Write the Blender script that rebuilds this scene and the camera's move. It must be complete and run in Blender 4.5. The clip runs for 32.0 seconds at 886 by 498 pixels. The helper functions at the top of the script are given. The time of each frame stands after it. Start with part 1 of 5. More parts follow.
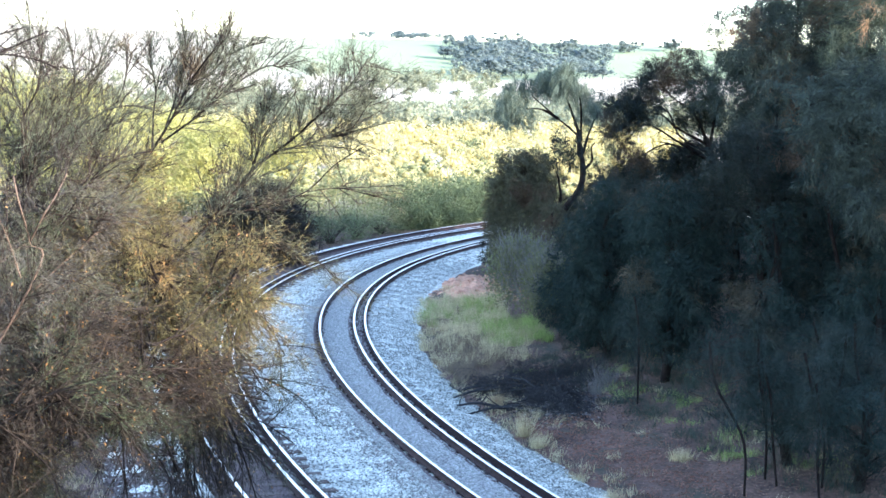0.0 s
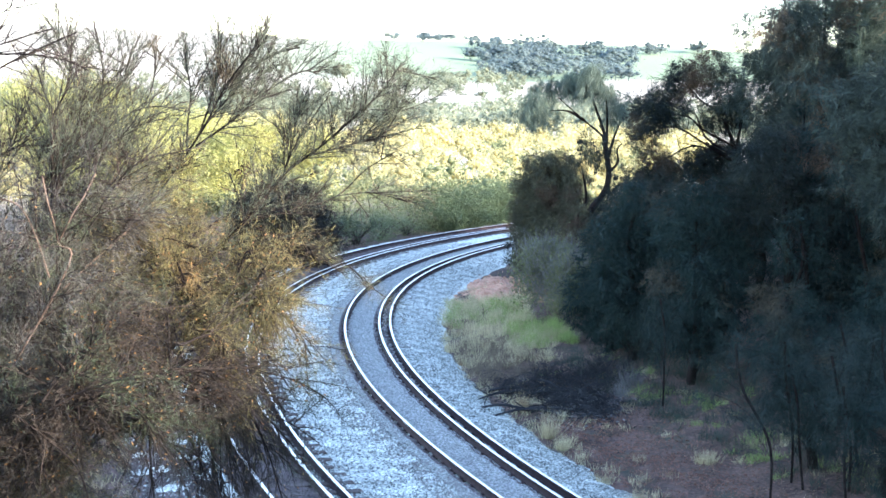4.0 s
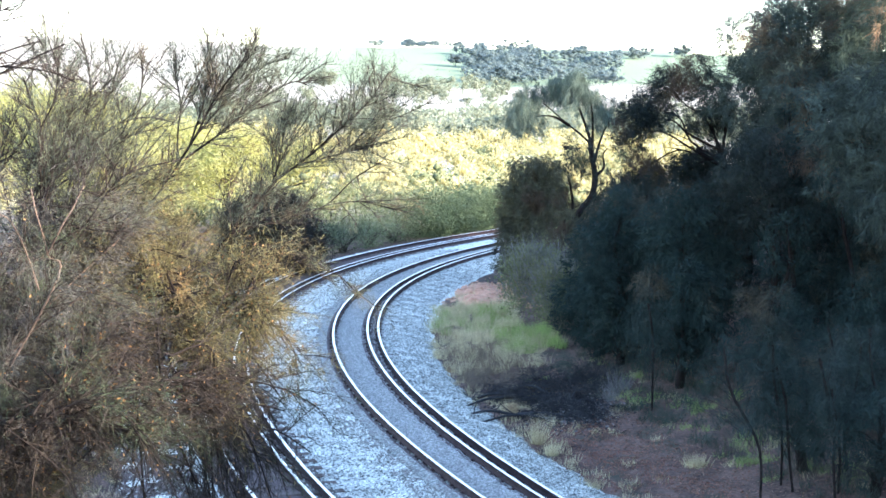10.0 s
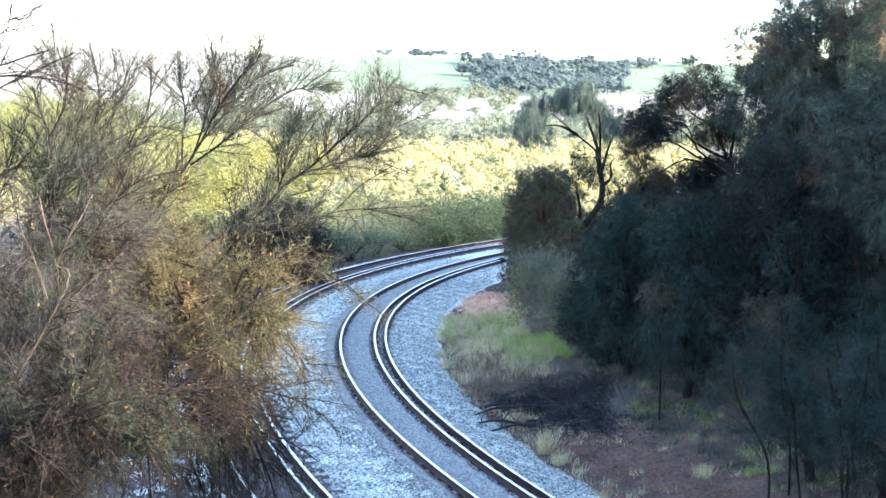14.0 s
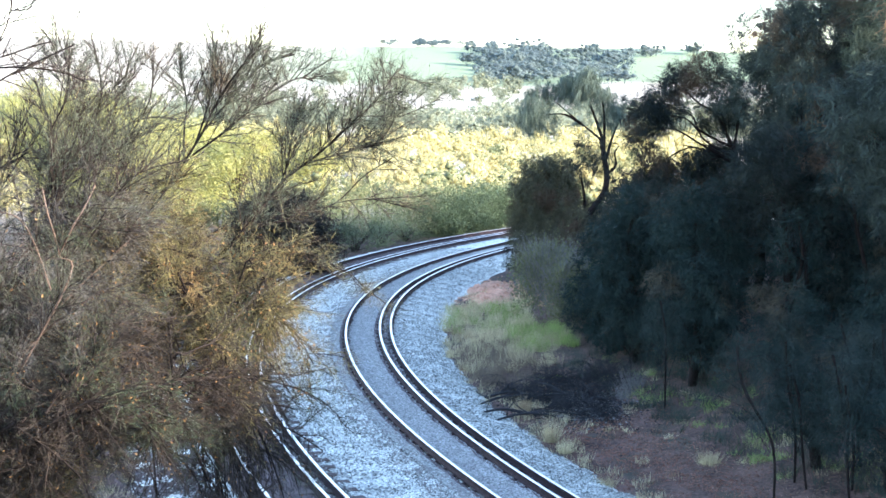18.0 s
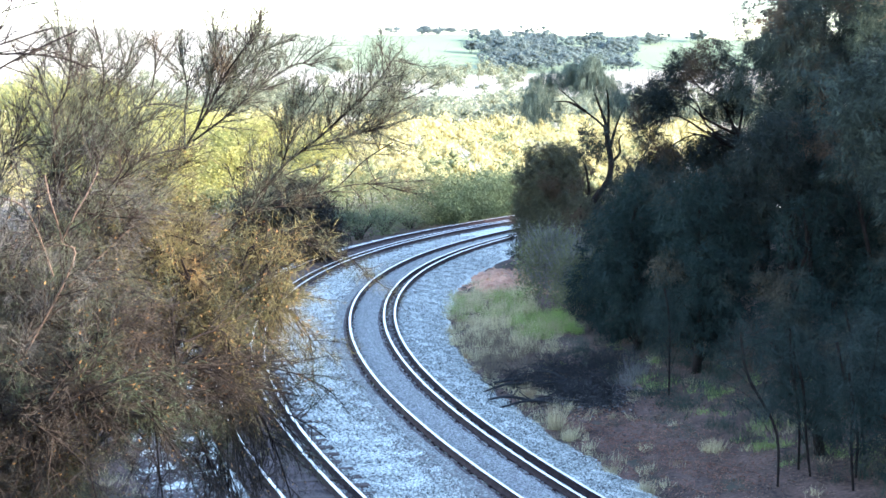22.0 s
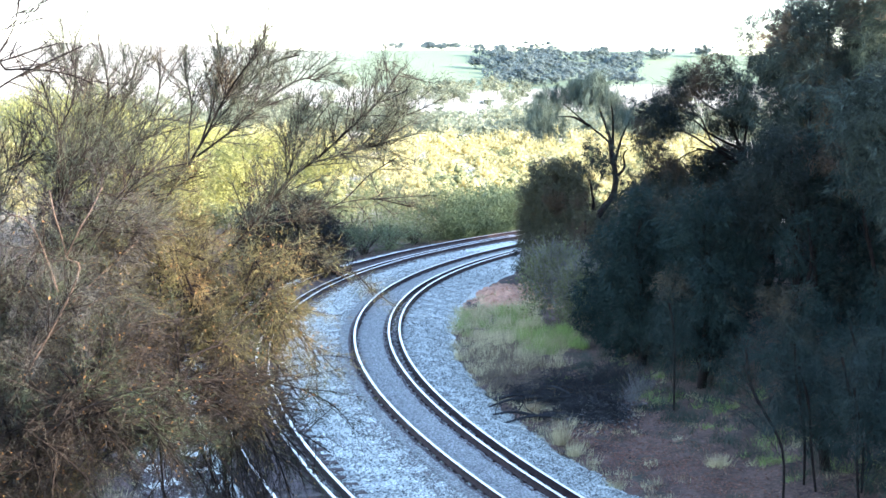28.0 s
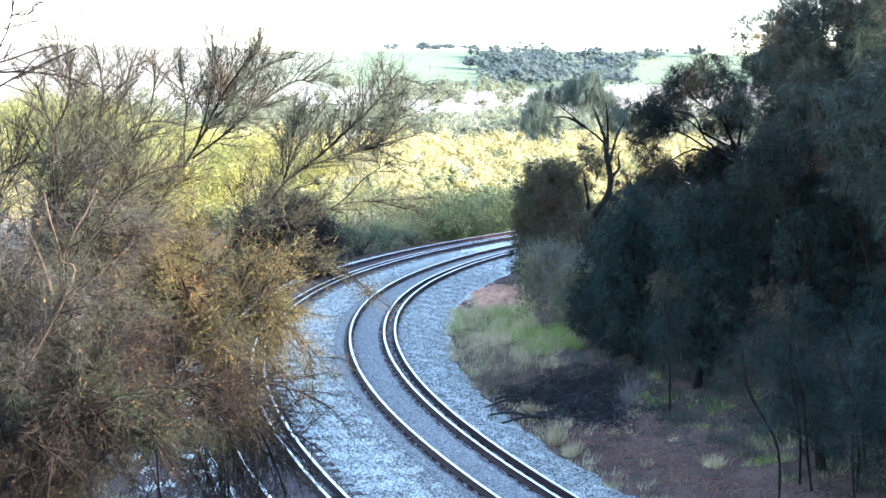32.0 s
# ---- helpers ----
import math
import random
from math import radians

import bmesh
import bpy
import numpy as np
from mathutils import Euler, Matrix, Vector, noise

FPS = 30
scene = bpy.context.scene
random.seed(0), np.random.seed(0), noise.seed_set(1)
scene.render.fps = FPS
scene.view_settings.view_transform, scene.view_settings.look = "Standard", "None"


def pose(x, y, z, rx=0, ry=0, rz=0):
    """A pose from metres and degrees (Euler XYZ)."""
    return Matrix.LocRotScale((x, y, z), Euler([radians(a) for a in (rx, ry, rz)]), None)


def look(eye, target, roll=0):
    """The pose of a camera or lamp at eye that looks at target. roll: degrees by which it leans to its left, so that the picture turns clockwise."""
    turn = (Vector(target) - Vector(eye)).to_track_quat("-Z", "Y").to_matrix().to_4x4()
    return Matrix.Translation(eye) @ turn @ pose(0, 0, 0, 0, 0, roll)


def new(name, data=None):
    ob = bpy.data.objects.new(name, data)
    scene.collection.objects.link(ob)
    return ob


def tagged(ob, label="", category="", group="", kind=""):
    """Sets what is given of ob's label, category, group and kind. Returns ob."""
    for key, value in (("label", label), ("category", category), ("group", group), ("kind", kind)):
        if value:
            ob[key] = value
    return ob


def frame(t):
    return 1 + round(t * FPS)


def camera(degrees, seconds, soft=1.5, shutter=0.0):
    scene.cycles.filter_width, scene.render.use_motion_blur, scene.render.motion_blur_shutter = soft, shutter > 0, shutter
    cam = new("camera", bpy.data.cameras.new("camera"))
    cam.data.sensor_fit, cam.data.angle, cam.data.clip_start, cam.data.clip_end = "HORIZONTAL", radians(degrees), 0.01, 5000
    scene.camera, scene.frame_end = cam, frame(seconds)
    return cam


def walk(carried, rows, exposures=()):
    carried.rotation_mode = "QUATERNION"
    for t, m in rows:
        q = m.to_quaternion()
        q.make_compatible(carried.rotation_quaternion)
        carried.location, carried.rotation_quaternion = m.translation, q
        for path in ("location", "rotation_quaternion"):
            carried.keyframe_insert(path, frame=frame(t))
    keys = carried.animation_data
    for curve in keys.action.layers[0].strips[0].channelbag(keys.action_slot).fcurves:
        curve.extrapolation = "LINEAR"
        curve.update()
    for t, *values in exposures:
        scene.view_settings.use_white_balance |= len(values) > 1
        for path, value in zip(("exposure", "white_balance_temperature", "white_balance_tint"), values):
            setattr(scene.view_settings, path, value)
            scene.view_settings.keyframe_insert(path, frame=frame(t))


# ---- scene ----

# camera: held by hand at one spot on the bridge, eight metres over the rails
EYE = (0.0, 0.0, 7.882)
cam = camera(33.61, 32.0, soft=1.6)
TURNS = (  # seconds, pan to the right, tilt down, roll (degrees), drift of the hand (metres)
    (0, 1.102, 6.281, 1.790, 0.010, 0.018, 0.001), (0.5, 1.349, 6.218, 1.594, 0.007, 0.018, 0.003), (1, 1.548, 6.118, 1.640, 0.003, 0.018, 0.006),
    (1.5, 1.577, 6.108, 1.730, 0.003, 0.019, 0.008), (2, 1.575, 6.171, 1.758, 0.004, 0.019, 0.006), (2.5, 1.641, 6.149, 1.574, -0.000, 0.017, 0.003),
    (3, 1.145, 6.210, 1.717, -0.003, 0.017, 0.000), (3.5, 0.376, 6.244, 1.850, -0.003, 0.021, -0.003), (5.5, -0.091, 6.469, 1.883, -0.016, -0.011, 0.007),
    (6, 0.026, 6.688, 1.635, -0.020, -0.015, 0.010), (6.5, 0.054, 6.921, 1.612, -0.025, -0.018, 0.013), (7, 0.252, 6.823, 1.531, -0.027, -0.017, 0.015),
    (7.5, 0.464, 6.506, 1.441, -0.029, -0.016, 0.017), (8, 0.646, 6.249, 1.420, -0.031, -0.015, 0.019), (8.5, 0.773, 6.078, 1.671, -0.032, -0.013, 0.019),
    (9, 0.735, 5.978, 1.729, -0.033, -0.010, 0.017), (9.5, 0.682, 5.974, 1.565, -0.032, -0.007, 0.015), (10, 0.638, 5.994, 1.286, -0.028, -0.005, 0.012),
    (10.5, 0.667, 5.996, 1.265, -0.025, -0.003, 0.009), (11, 0.669, 6.036, 1.445, -0.025, -0.002, 0.010), (11.5, 0.494, 6.007, 1.408, -0.025, -0.005, 0.011),
    (12, 0.424, 5.978, 1.325, -0.025, -0.011, 0.013), (12.5, 0.350, 5.931, 1.107, -0.028, -0.014, 0.013), (13, 0.329, 5.799, 1.099, -0.031, -0.014, 0.012),
    (13.5, 0.321, 5.699, 1.217, -0.033, -0.011, 0.011), (14, 0.345, 5.637, 1.330, -0.032, -0.009, 0.011), (14.5, 0.276, 5.653, 1.412, -0.031, -0.009, 0.012),
    (16.5, 0.175, 5.801, 1.184, -0.019, -0.006, 0.004), (17, 0.091, 5.953, 1.148, -0.018, -0.009, 0.006), (17.5, 0.117, 6.049, 0.936, -0.018, -0.009, 0.007),
    (18, 0.150, 6.044, 0.937, -0.014, -0.005, 0.003), (18.5, 0.078, 6.050, 0.859, -0.007, -0.002, -0.000), (19, 0.004, 6.137, 0.771, -0.003, 0.000, -0.003),
    (19.5, 0.010, 6.353, 0.604, -0.002, 0.004, -0.006), (20, -0.002, 6.553, 0.579, -0.002, 0.006, -0.008), (20.5, -0.050, 6.668, 0.785, 0.000, 0.005, -0.009),
    (21, -0.064, 6.693, 0.888, 0.003, 0.003, -0.009), (21.5, -0.049, 6.678, 0.957, 0.002, 0.004, -0.010), (22, -0.016, 6.512, 0.877, 0.000, 0.005, -0.011),
    (22.5, -0.010, 6.235, 0.981, -0.000, 0.005, -0.010), (23, -0.049, 6.049, 1.038, 0.001, 0.006, -0.010), (23.5, -0.128, 6.102, 1.116, 0.003, 0.008, -0.011),
    (24, -0.210, 6.185, 1.002, 0.006, 0.010, -0.013), (24.5, -0.247, 6.131, 0.820, 0.008, 0.008, -0.013), (25, -0.321, 6.041, 0.988, 0.009, 0.006, -0.014),
    (25.5, -0.341, 6.009, 1.227, 0.008, 0.005, -0.014), (27.5, -0.180, 5.980, 0.910, 0.008, -0.000, -0.016), (28, -0.215, 5.921, 0.810, 0.007, 0.002, -0.014),
    (28.5, -0.247, 5.984, 0.740, 0.008, 0.003, -0.013), (29, -0.257, 6.009, 0.712, 0.008, 0.003, -0.013), (29.5, -0.227, 6.014, 0.704, 0.008, 0.000, -0.012),
    (30, -0.246, 5.996, 0.713, 0.008, -0.001, -0.011), (30.5, -0.350, 5.973, 0.777, 0.010, -0.001, -0.011), (31, -0.323, 5.971, 0.754, 0.008, 0.001, -0.012),
    (31.5, -0.160, 5.985, 0.636, 0.005, 0.002, -0.011), (32, -0.023, 5.892, 0.636, 0.004, 0.003, -0.010),
)


def aim(pan, tilt, roll, *drift):
    a, b = radians(pan), radians(tilt)
    way = Vector((math.sin(a) * math.cos(b), math.cos(a) * math.cos(b), -math.sin(b)))
    eye = Vector(EYE) + Vector(drift)
    return look(eye, eye + 40 * way, roll)


walk(cam, [(t, aim(*row)) for t, *row in TURNS], exposures=((0, 2.84, 5900, 15.8), (8, 2.83, 5900, 15.8), (14, 2.79, 5900, 15.8), (20, 2.72, 5900, 15.8), (22, 2.81, 5900, 15.8), (25, 2.77, 5900, 15.8), (32, 2.76, 5900, 15.8)))

# light: a low evening sun from the right and behind, the cutting lies in the shade of its trees and of ground raised
# out of view
SUN_EL, SUN_AZ = radians(17), radians(112)  # azimuth clockwise from +y
world = bpy.data.worlds.new("sky")
scene.world = world
world.use_nodes = True
wn = world.node_tree
sky = wn.nodes.new("ShaderNodeTexSky")
sky.sky_type, sky.sun_disc, sky.sun_elevation, sky.sun_rotation = "NISHITA", False, SUN_EL, SUN_AZ
sky.dust_density, sky.air_density, sky.ozone_density = 0.1, 1.0, 1.0
wn.links.new(sky.outputs[0], wn.nodes["Background"].inputs[0])
wn.nodes["Background"].inputs[1].default_value = 0.15
lamp = bpy.data.lights.new("sun", "SUN")
lamp.energy, lamp.angle, lamp.color = 4.0, radians(0.6), (1.0, 0.89, 0.68)
sun = new("sun", lamp)
sun_way = Vector((math.sin(SUN_AZ) * math.cos(SUN_EL), math.cos(SUN_AZ) * math.cos(SUN_EL), math.sin(SUN_EL)))
sun.matrix_basis = look(sun_way * 100, (0, 0, 0))

# ---- materials ----


def mat(name, low, high, rough=0.8, metal=0.0, scale=4.0, fine=40.0, bump=0.0, island=0.0, translucent=0.0, third=None, third_scale=0.6, third_at=0.55, spec=0.3, span=0.3):
    """Two noises mix low and high; island: share of the mix that changes from piece to piece; third: patches of another colour."""
    m = bpy.data.materials.new(name)
    m.use_nodes = True
    nt = m.node_tree
    n, link = nt.nodes, nt.links.new
    bsdf = n["Principled BSDF"]
    geo = n.new("ShaderNodeNewGeometry")
    a, b = n.new("ShaderNodeTexNoise"), n.new("ShaderNodeTexNoise")
    for node, sc in ((a, scale), (b, fine)):
        node.inputs["Scale"].default_value, node.inputs["Detail"].default_value = sc, 4
        link(geo.outputs["Position"], node.inputs["Vector"])
    mix = n.new("ShaderNodeMath")
    mix.operation = "ADD"
    link(a.outputs["Fac"], mix.inputs[0])
    link(b.outputs["Fac"], mix.inputs[1])
    ramp = n.new("ShaderNodeMapRange")
    ramp.inputs["From Min"].default_value, ramp.inputs["From Max"].default_value = 1 - span, 1 + span
    link(mix.outputs[0], ramp.inputs["Value"])
    fac = ramp.outputs[0]
    if island:
        lerp = n.new("ShaderNodeMix")
        lerp.inputs[0].default_value = island
        link(fac, lerp.inputs[2])
        link(geo.outputs["Random Per Island"], lerp.inputs[3])
        fac = lerp.outputs[0]
    col = n.new("ShaderNodeMix")
    col.data_type = "RGBA"
    col.inputs[6].default_value, col.inputs[7].default_value = (*low, 1), (*high, 1)
    link(fac, col.inputs[0])
    out = col.outputs[2]
    if third:
        c = n.new("ShaderNodeTexNoise")
        c.inputs["Scale"].default_value, c.inputs["Detail"].default_value = third_scale, 3
        link(geo.outputs["Position"], c.inputs["Vector"])
        r2 = n.new("ShaderNodeMapRange")
        r2.inputs["From Min"].default_value, r2.inputs["From Max"].default_value = third_at, third_at + 0.12
        link(c.outputs["Fac"], r2.inputs["Value"])
        c2 = n.new("ShaderNodeMix")
        c2.data_type = "RGBA"
        c2.inputs[7].default_value = (*third, 1)
        link(r2.outputs[0], c2.inputs[0])
        link(out, c2.inputs[6])
        out = c2.outputs[2]
    link(out, bsdf.inputs["Base Color"])
    bsdf.inputs["Roughness"].default_value, bsdf.inputs["Metallic"].default_value = rough, metal
    bsdf.inputs["Specular IOR Level"].default_value = spec
    if bump:
        bp = n.new("ShaderNodeBump")
        bp.inputs["Strength"].default_value, bp.inputs["Distance"].default_value = bump, 0.03
        link(b.outputs["Fac"], bp.inputs["Height"])
        link(bp.outputs[0], bsdf.inputs["Normal"])
    if translucent:
        tr, sh = n.new("ShaderNodeBsdfTranslucent"), n.new("ShaderNodeMixShader")
        sh.inputs[0].default_value = translucent
        link(out, tr.inputs[0])
        link(bsdf.outputs[0], sh.inputs[1])
        link(tr.outputs[0], sh.inputs[2])
        link(sh.outputs[0], n["Material Output"].inputs[0])
    return m


M = {
    # Bed raised and stones lowered: near ballast painted darker, as under less sky.
    "ballast": mat("ballast_bed", (0.36, 0.355, 0.31), (0.93, 0.91, 0.78), 0.85, scale=15, fine=42, bump=1.0, third=(0.34, 0.32, 0.26), third_scale=0.6, third_at=0.62, span=0.15),
    "stone": mat("granite_stone", (0.03, 0.031, 0.028), (0.6, 0.595, 0.51), 0.8, scale=2, fine=60, island=0.9, third=(0.4, 0.38, 0.32), third_scale=0.6, third_at=0.64),
    "track_dirt": mat("brown_stone", (0.1, 0.085, 0.075), (0.34, 0.3, 0.27), 0.85, scale=2, fine=60, island=0.7),
    "railtop": mat("polished_steel", (0.93, 0.86, 0.79), (0.99, 0.93, 0.86), 0.48, 1.0, scale=3, fine=80),
    "railside": mat("rusty_steel", (0.02, 0.013, 0.015), (0.06, 0.038, 0.036), 0.85, 0.0, scale=6, fine=90, bump=0.3, spec=0.1),
    "sleeper": mat("weathered_sleeper", (0.05, 0.036, 0.032), (0.16, 0.12, 0.1), 0.9, scale=5, fine=60, bump=0.5),
    "blackbox": mat("black_plastic", (0.01, 0.01, 0.012), (0.03, 0.03, 0.034), 0.5),
    "bark": mat("dark_bark", (0.008, 0.0065, 0.006), (0.032, 0.024, 0.021), 0.95, scale=6, fine=50, bump=0.7, spec=0.05),
    "redbark": mat("reddish_bark", (0.04, 0.025, 0.018), (0.13, 0.082, 0.055), 0.9, scale=5, fine=60, bump=0.6, spec=0.15),
    "pale_bark": mat("pale_reddish_bark", (0.07, 0.045, 0.034), (0.2, 0.14, 0.105), 0.9, scale=5, fine=60, bump=0.6, spec=0.15),
    "twig": mat("brown_twig", (0.012, 0.009, 0.008), (0.06, 0.044, 0.035), 0.9, scale=4, fine=50, island=0.6, spec=0.15),
    "sheoak": mat("sheoak_needles", (0.018, 0.025, 0.023), (0.09, 0.109, 0.086), 0.75, scale=0.7, fine=3, island=0.25, translucent=0.1, third=(0.21, 0.125, 0.07), third_scale=0.4, third_at=0.57, spec=0.06, span=0.3),
    # The next three put light into needle colour: gloom, sky-lit tops, shade.
    "sheoak_teal": mat("sheoak_gloom_green_needles", (0.008, 0.015, 0.0145), (0.041, 0.062, 0.053), 0.75, scale=0.8, fine=3, island=0.25, translucent=0.08, third=(0.088, 0.07, 0.048), third_scale=0.5, third_at=0.58, spec=0.06, span=0.3),
    "sheoak_green": mat("sheoak_skylit_needles", (0.04, 0.05, 0.039), (0.155, 0.182, 0.122), 0.75, scale=0.7, fine=3, island=0.25, translucent=0.2, third=(0.27, 0.165, 0.095), third_scale=0.4, third_at=0.57, spec=0.06, span=0.3),
    "sheoak_shaded": mat("sheoak_shaded_needles", (0.01, 0.014, 0.0135), (0.047, 0.054, 0.044), 0.75, scale=0.7, fine=3, island=0.25, translucent=0.08, third=(0.105, 0.07, 0.046), third_scale=0.45, third_at=0.56, spec=0.06, span=0.3),
    "sheoak_brown": mat("sheoak_brown_needles", (0.03, 0.03, 0.018), (0.135, 0.128, 0.078), 0.75, scale=1.2, fine=7, island=0.35, translucent=0.15, third=(0.09, 0.06, 0.038), third_scale=0.7, third_at=0.55, spec=0.1),
    "wattle": mat("wattle_needles", (0.042, 0.047, 0.034), (0.205, 0.22, 0.145), 0.7, scale=1.5, fine=7, island=0.55, translucent=0.35, third=(0.19, 0.13, 0.07), third_scale=1.3, third_at=0.57, spec=0.2, span=0.22),
    # The golden end of the mix paints sunlight on olive needles.
    "wattle_olive": mat("sunlit_olive_needles", (0.035, 0.033, 0.016), (0.34, 0.29, 0.125), 0.7, scale=1.5, fine=7, island=0.55, translucent=0.35, third=(0.3, 0.2, 0.09), third_scale=1.4, third_at=0.58, spec=0.2, span=0.2),
    "dead_stem": mat("dead_stems", (0.09, 0.058, 0.04), (0.27, 0.19, 0.13), 0.9, scale=5, fine=50, island=0.6),
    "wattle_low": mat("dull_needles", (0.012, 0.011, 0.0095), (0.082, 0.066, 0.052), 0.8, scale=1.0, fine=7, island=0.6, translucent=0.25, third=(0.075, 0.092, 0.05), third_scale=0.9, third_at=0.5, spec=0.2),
    "dead_leaf": mat("dead_leaves", (0.16, 0.07, 0.025), (0.42, 0.24, 0.09), 0.7, island=0.8, translucent=0.3),
    "grey_twig": mat("grey_brush", (0.085, 0.08, 0.08), (0.27, 0.25, 0.24), 0.9, island=0.7),
    "shrub": mat("shrub_leaves", (0.045, 0.058, 0.028), (0.15, 0.175, 0.09), 0.6, scale=0.6, fine=4, island=0.5, translucent=0.3),
    "shrub_light": mat("light_shrub_leaves", (0.1, 0.115, 0.048), (0.26, 0.275, 0.135), 0.6, scale=0.6, fine=4, island=0.5, translucent=0.3),
    "shrub_olive": mat("olive_shrub_leaves", (0.07, 0.075, 0.03), (0.24, 0.24, 0.11), 0.6, scale=1.2, fine=6, island=0.5, translucent=0.3),
    "shrub_dark": mat("dark_shrub_leaves", (0.04, 0.058, 0.026), (0.12, 0.155, 0.07), 0.6, scale=0.6, fine=4, island=0.2, translucent=0.15),
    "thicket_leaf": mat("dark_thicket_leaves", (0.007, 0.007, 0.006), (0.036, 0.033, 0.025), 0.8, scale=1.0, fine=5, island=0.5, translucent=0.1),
    "grey_strand": mat("grey_hanging_strands", (0.038, 0.036, 0.034), (0.175, 0.16, 0.14), 0.8, scale=1.2, fine=7, island=0.6, translucent=0.25, third=(0.085, 0.1, 0.055), third_scale=1.0, third_at=0.55, spec=0.15),
    "heath": mat("heath_leaves", (0.36, 0.315, 0.14), (0.72, 0.64, 0.325), 0.8, scale=0.13, fine=0.5, island=0.08, translucent=0.5, third=(0.36, 0.32, 0.15), third_scale=0.07, third_at=0.56, span=0.22, spec=0.1),
    "wood_far": mat("eucalypt_leaves", (0.13, 0.15, 0.11), (0.36, 0.37, 0.25), 0.9, scale=0.03, fine=0.2, island=0.08, translucent=0.5, spec=0.0),
    # Pale bluish leaf colour paints the haze over the far hill.
    "hill_leaf": mat("hazed_eucalypt_leaves", (0.13, 0.168, 0.18), (0.19, 0.228, 0.215), 0.9, scale=0.02, fine=0.06, island=0.0, translucent=0.6, spec=0.0),
    "gum": mat("gum_leaves", (0.22, 0.22, 0.06), (0.58, 0.55, 0.19), 0.6, scale=0.3, fine=1.5, island=0.4, translucent=0.35),
    "sheoak_grey": mat("sheoak_grey_needles", (0.05, 0.068, 0.055), (0.15, 0.19, 0.145), 0.75, scale=1.2, fine=7, island=0.4, translucent=0.2, spec=0.2),
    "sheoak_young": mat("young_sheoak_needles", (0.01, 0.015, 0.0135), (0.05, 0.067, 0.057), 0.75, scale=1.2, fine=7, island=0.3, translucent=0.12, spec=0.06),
    "inner_bed": mat("grey_brown_stone", (0.12, 0.11, 0.1), (0.55, 0.52, 0.48), 0.9, scale=3, fine=26, island=0.7),
    "inner_dirt": mat("grey_brown_ballast", (0.1, 0.1, 0.088), (0.46, 0.45, 0.395), 0.9, scale=14, fine=40, bump=0.9, span=0.16),
    "track_bed": mat("rusty_shaded_track_bed", (0.035, 0.024, 0.023), (0.14, 0.1, 0.09), 0.9, scale=3, fine=26, bump=0.9),
    # Green and dry grass brightened to put a patch of sun on the verge.
    "grass_green": mat("green_grass", (0.09, 0.14, 0.035), (0.46, 0.56, 0.18), 0.7, scale=1.5, fine=8, island=0.6, translucent=0.45, third=(0.4, 0.34, 0.19), third_scale=1.1, third_at=0.52),
    "grass_dry": mat("dry_grass", (0.32, 0.26, 0.15), (0.82, 0.7, 0.43), 0.8, scale=1.2, fine=6, island=0.6, translucent=0.45, third=(0.26, 0.17, 0.1), third_scale=0.9, third_at=0.57),
    "grass_brown": mat("withered_grass", (0.09, 0.065, 0.05), (0.3, 0.235, 0.17), 0.85, scale=1.2, fine=6, island=0.6, translucent=0.2),
    # Weed colour lowered to deepen the shade on the bank.
    "weed_dark": mat("shade_darkened_weeds", (0.014, 0.023, 0.018), (0.075, 0.1, 0.072), 0.8, scale=1.0, fine=6, island=0.5, translucent=0.2, third=(0.12, 0.1, 0.075), third_scale=1.2, third_at=0.56),
    "char": mat("charred_wood", (0.008, 0.008, 0.01), (0.035, 0.034, 0.036), 0.8, bump=0.6),
    # Reddish earth, brightened like the grass for the sun on the verge.
    "dirt_red": mat("red_earth", (0.34, 0.15, 0.085), (0.74, 0.4, 0.25), 0.95, scale=2, fine=9, bump=1.0),
    "clod": mat("rusty_clods", (0.12, 0.055, 0.038), (0.32, 0.165, 0.115), 0.95, scale=2, fine=9, island=0.6),
    "litter": mat("leaf_litter", (0.07, 0.045, 0.03), (0.3, 0.2, 0.14), 0.9, island=0.8),
}


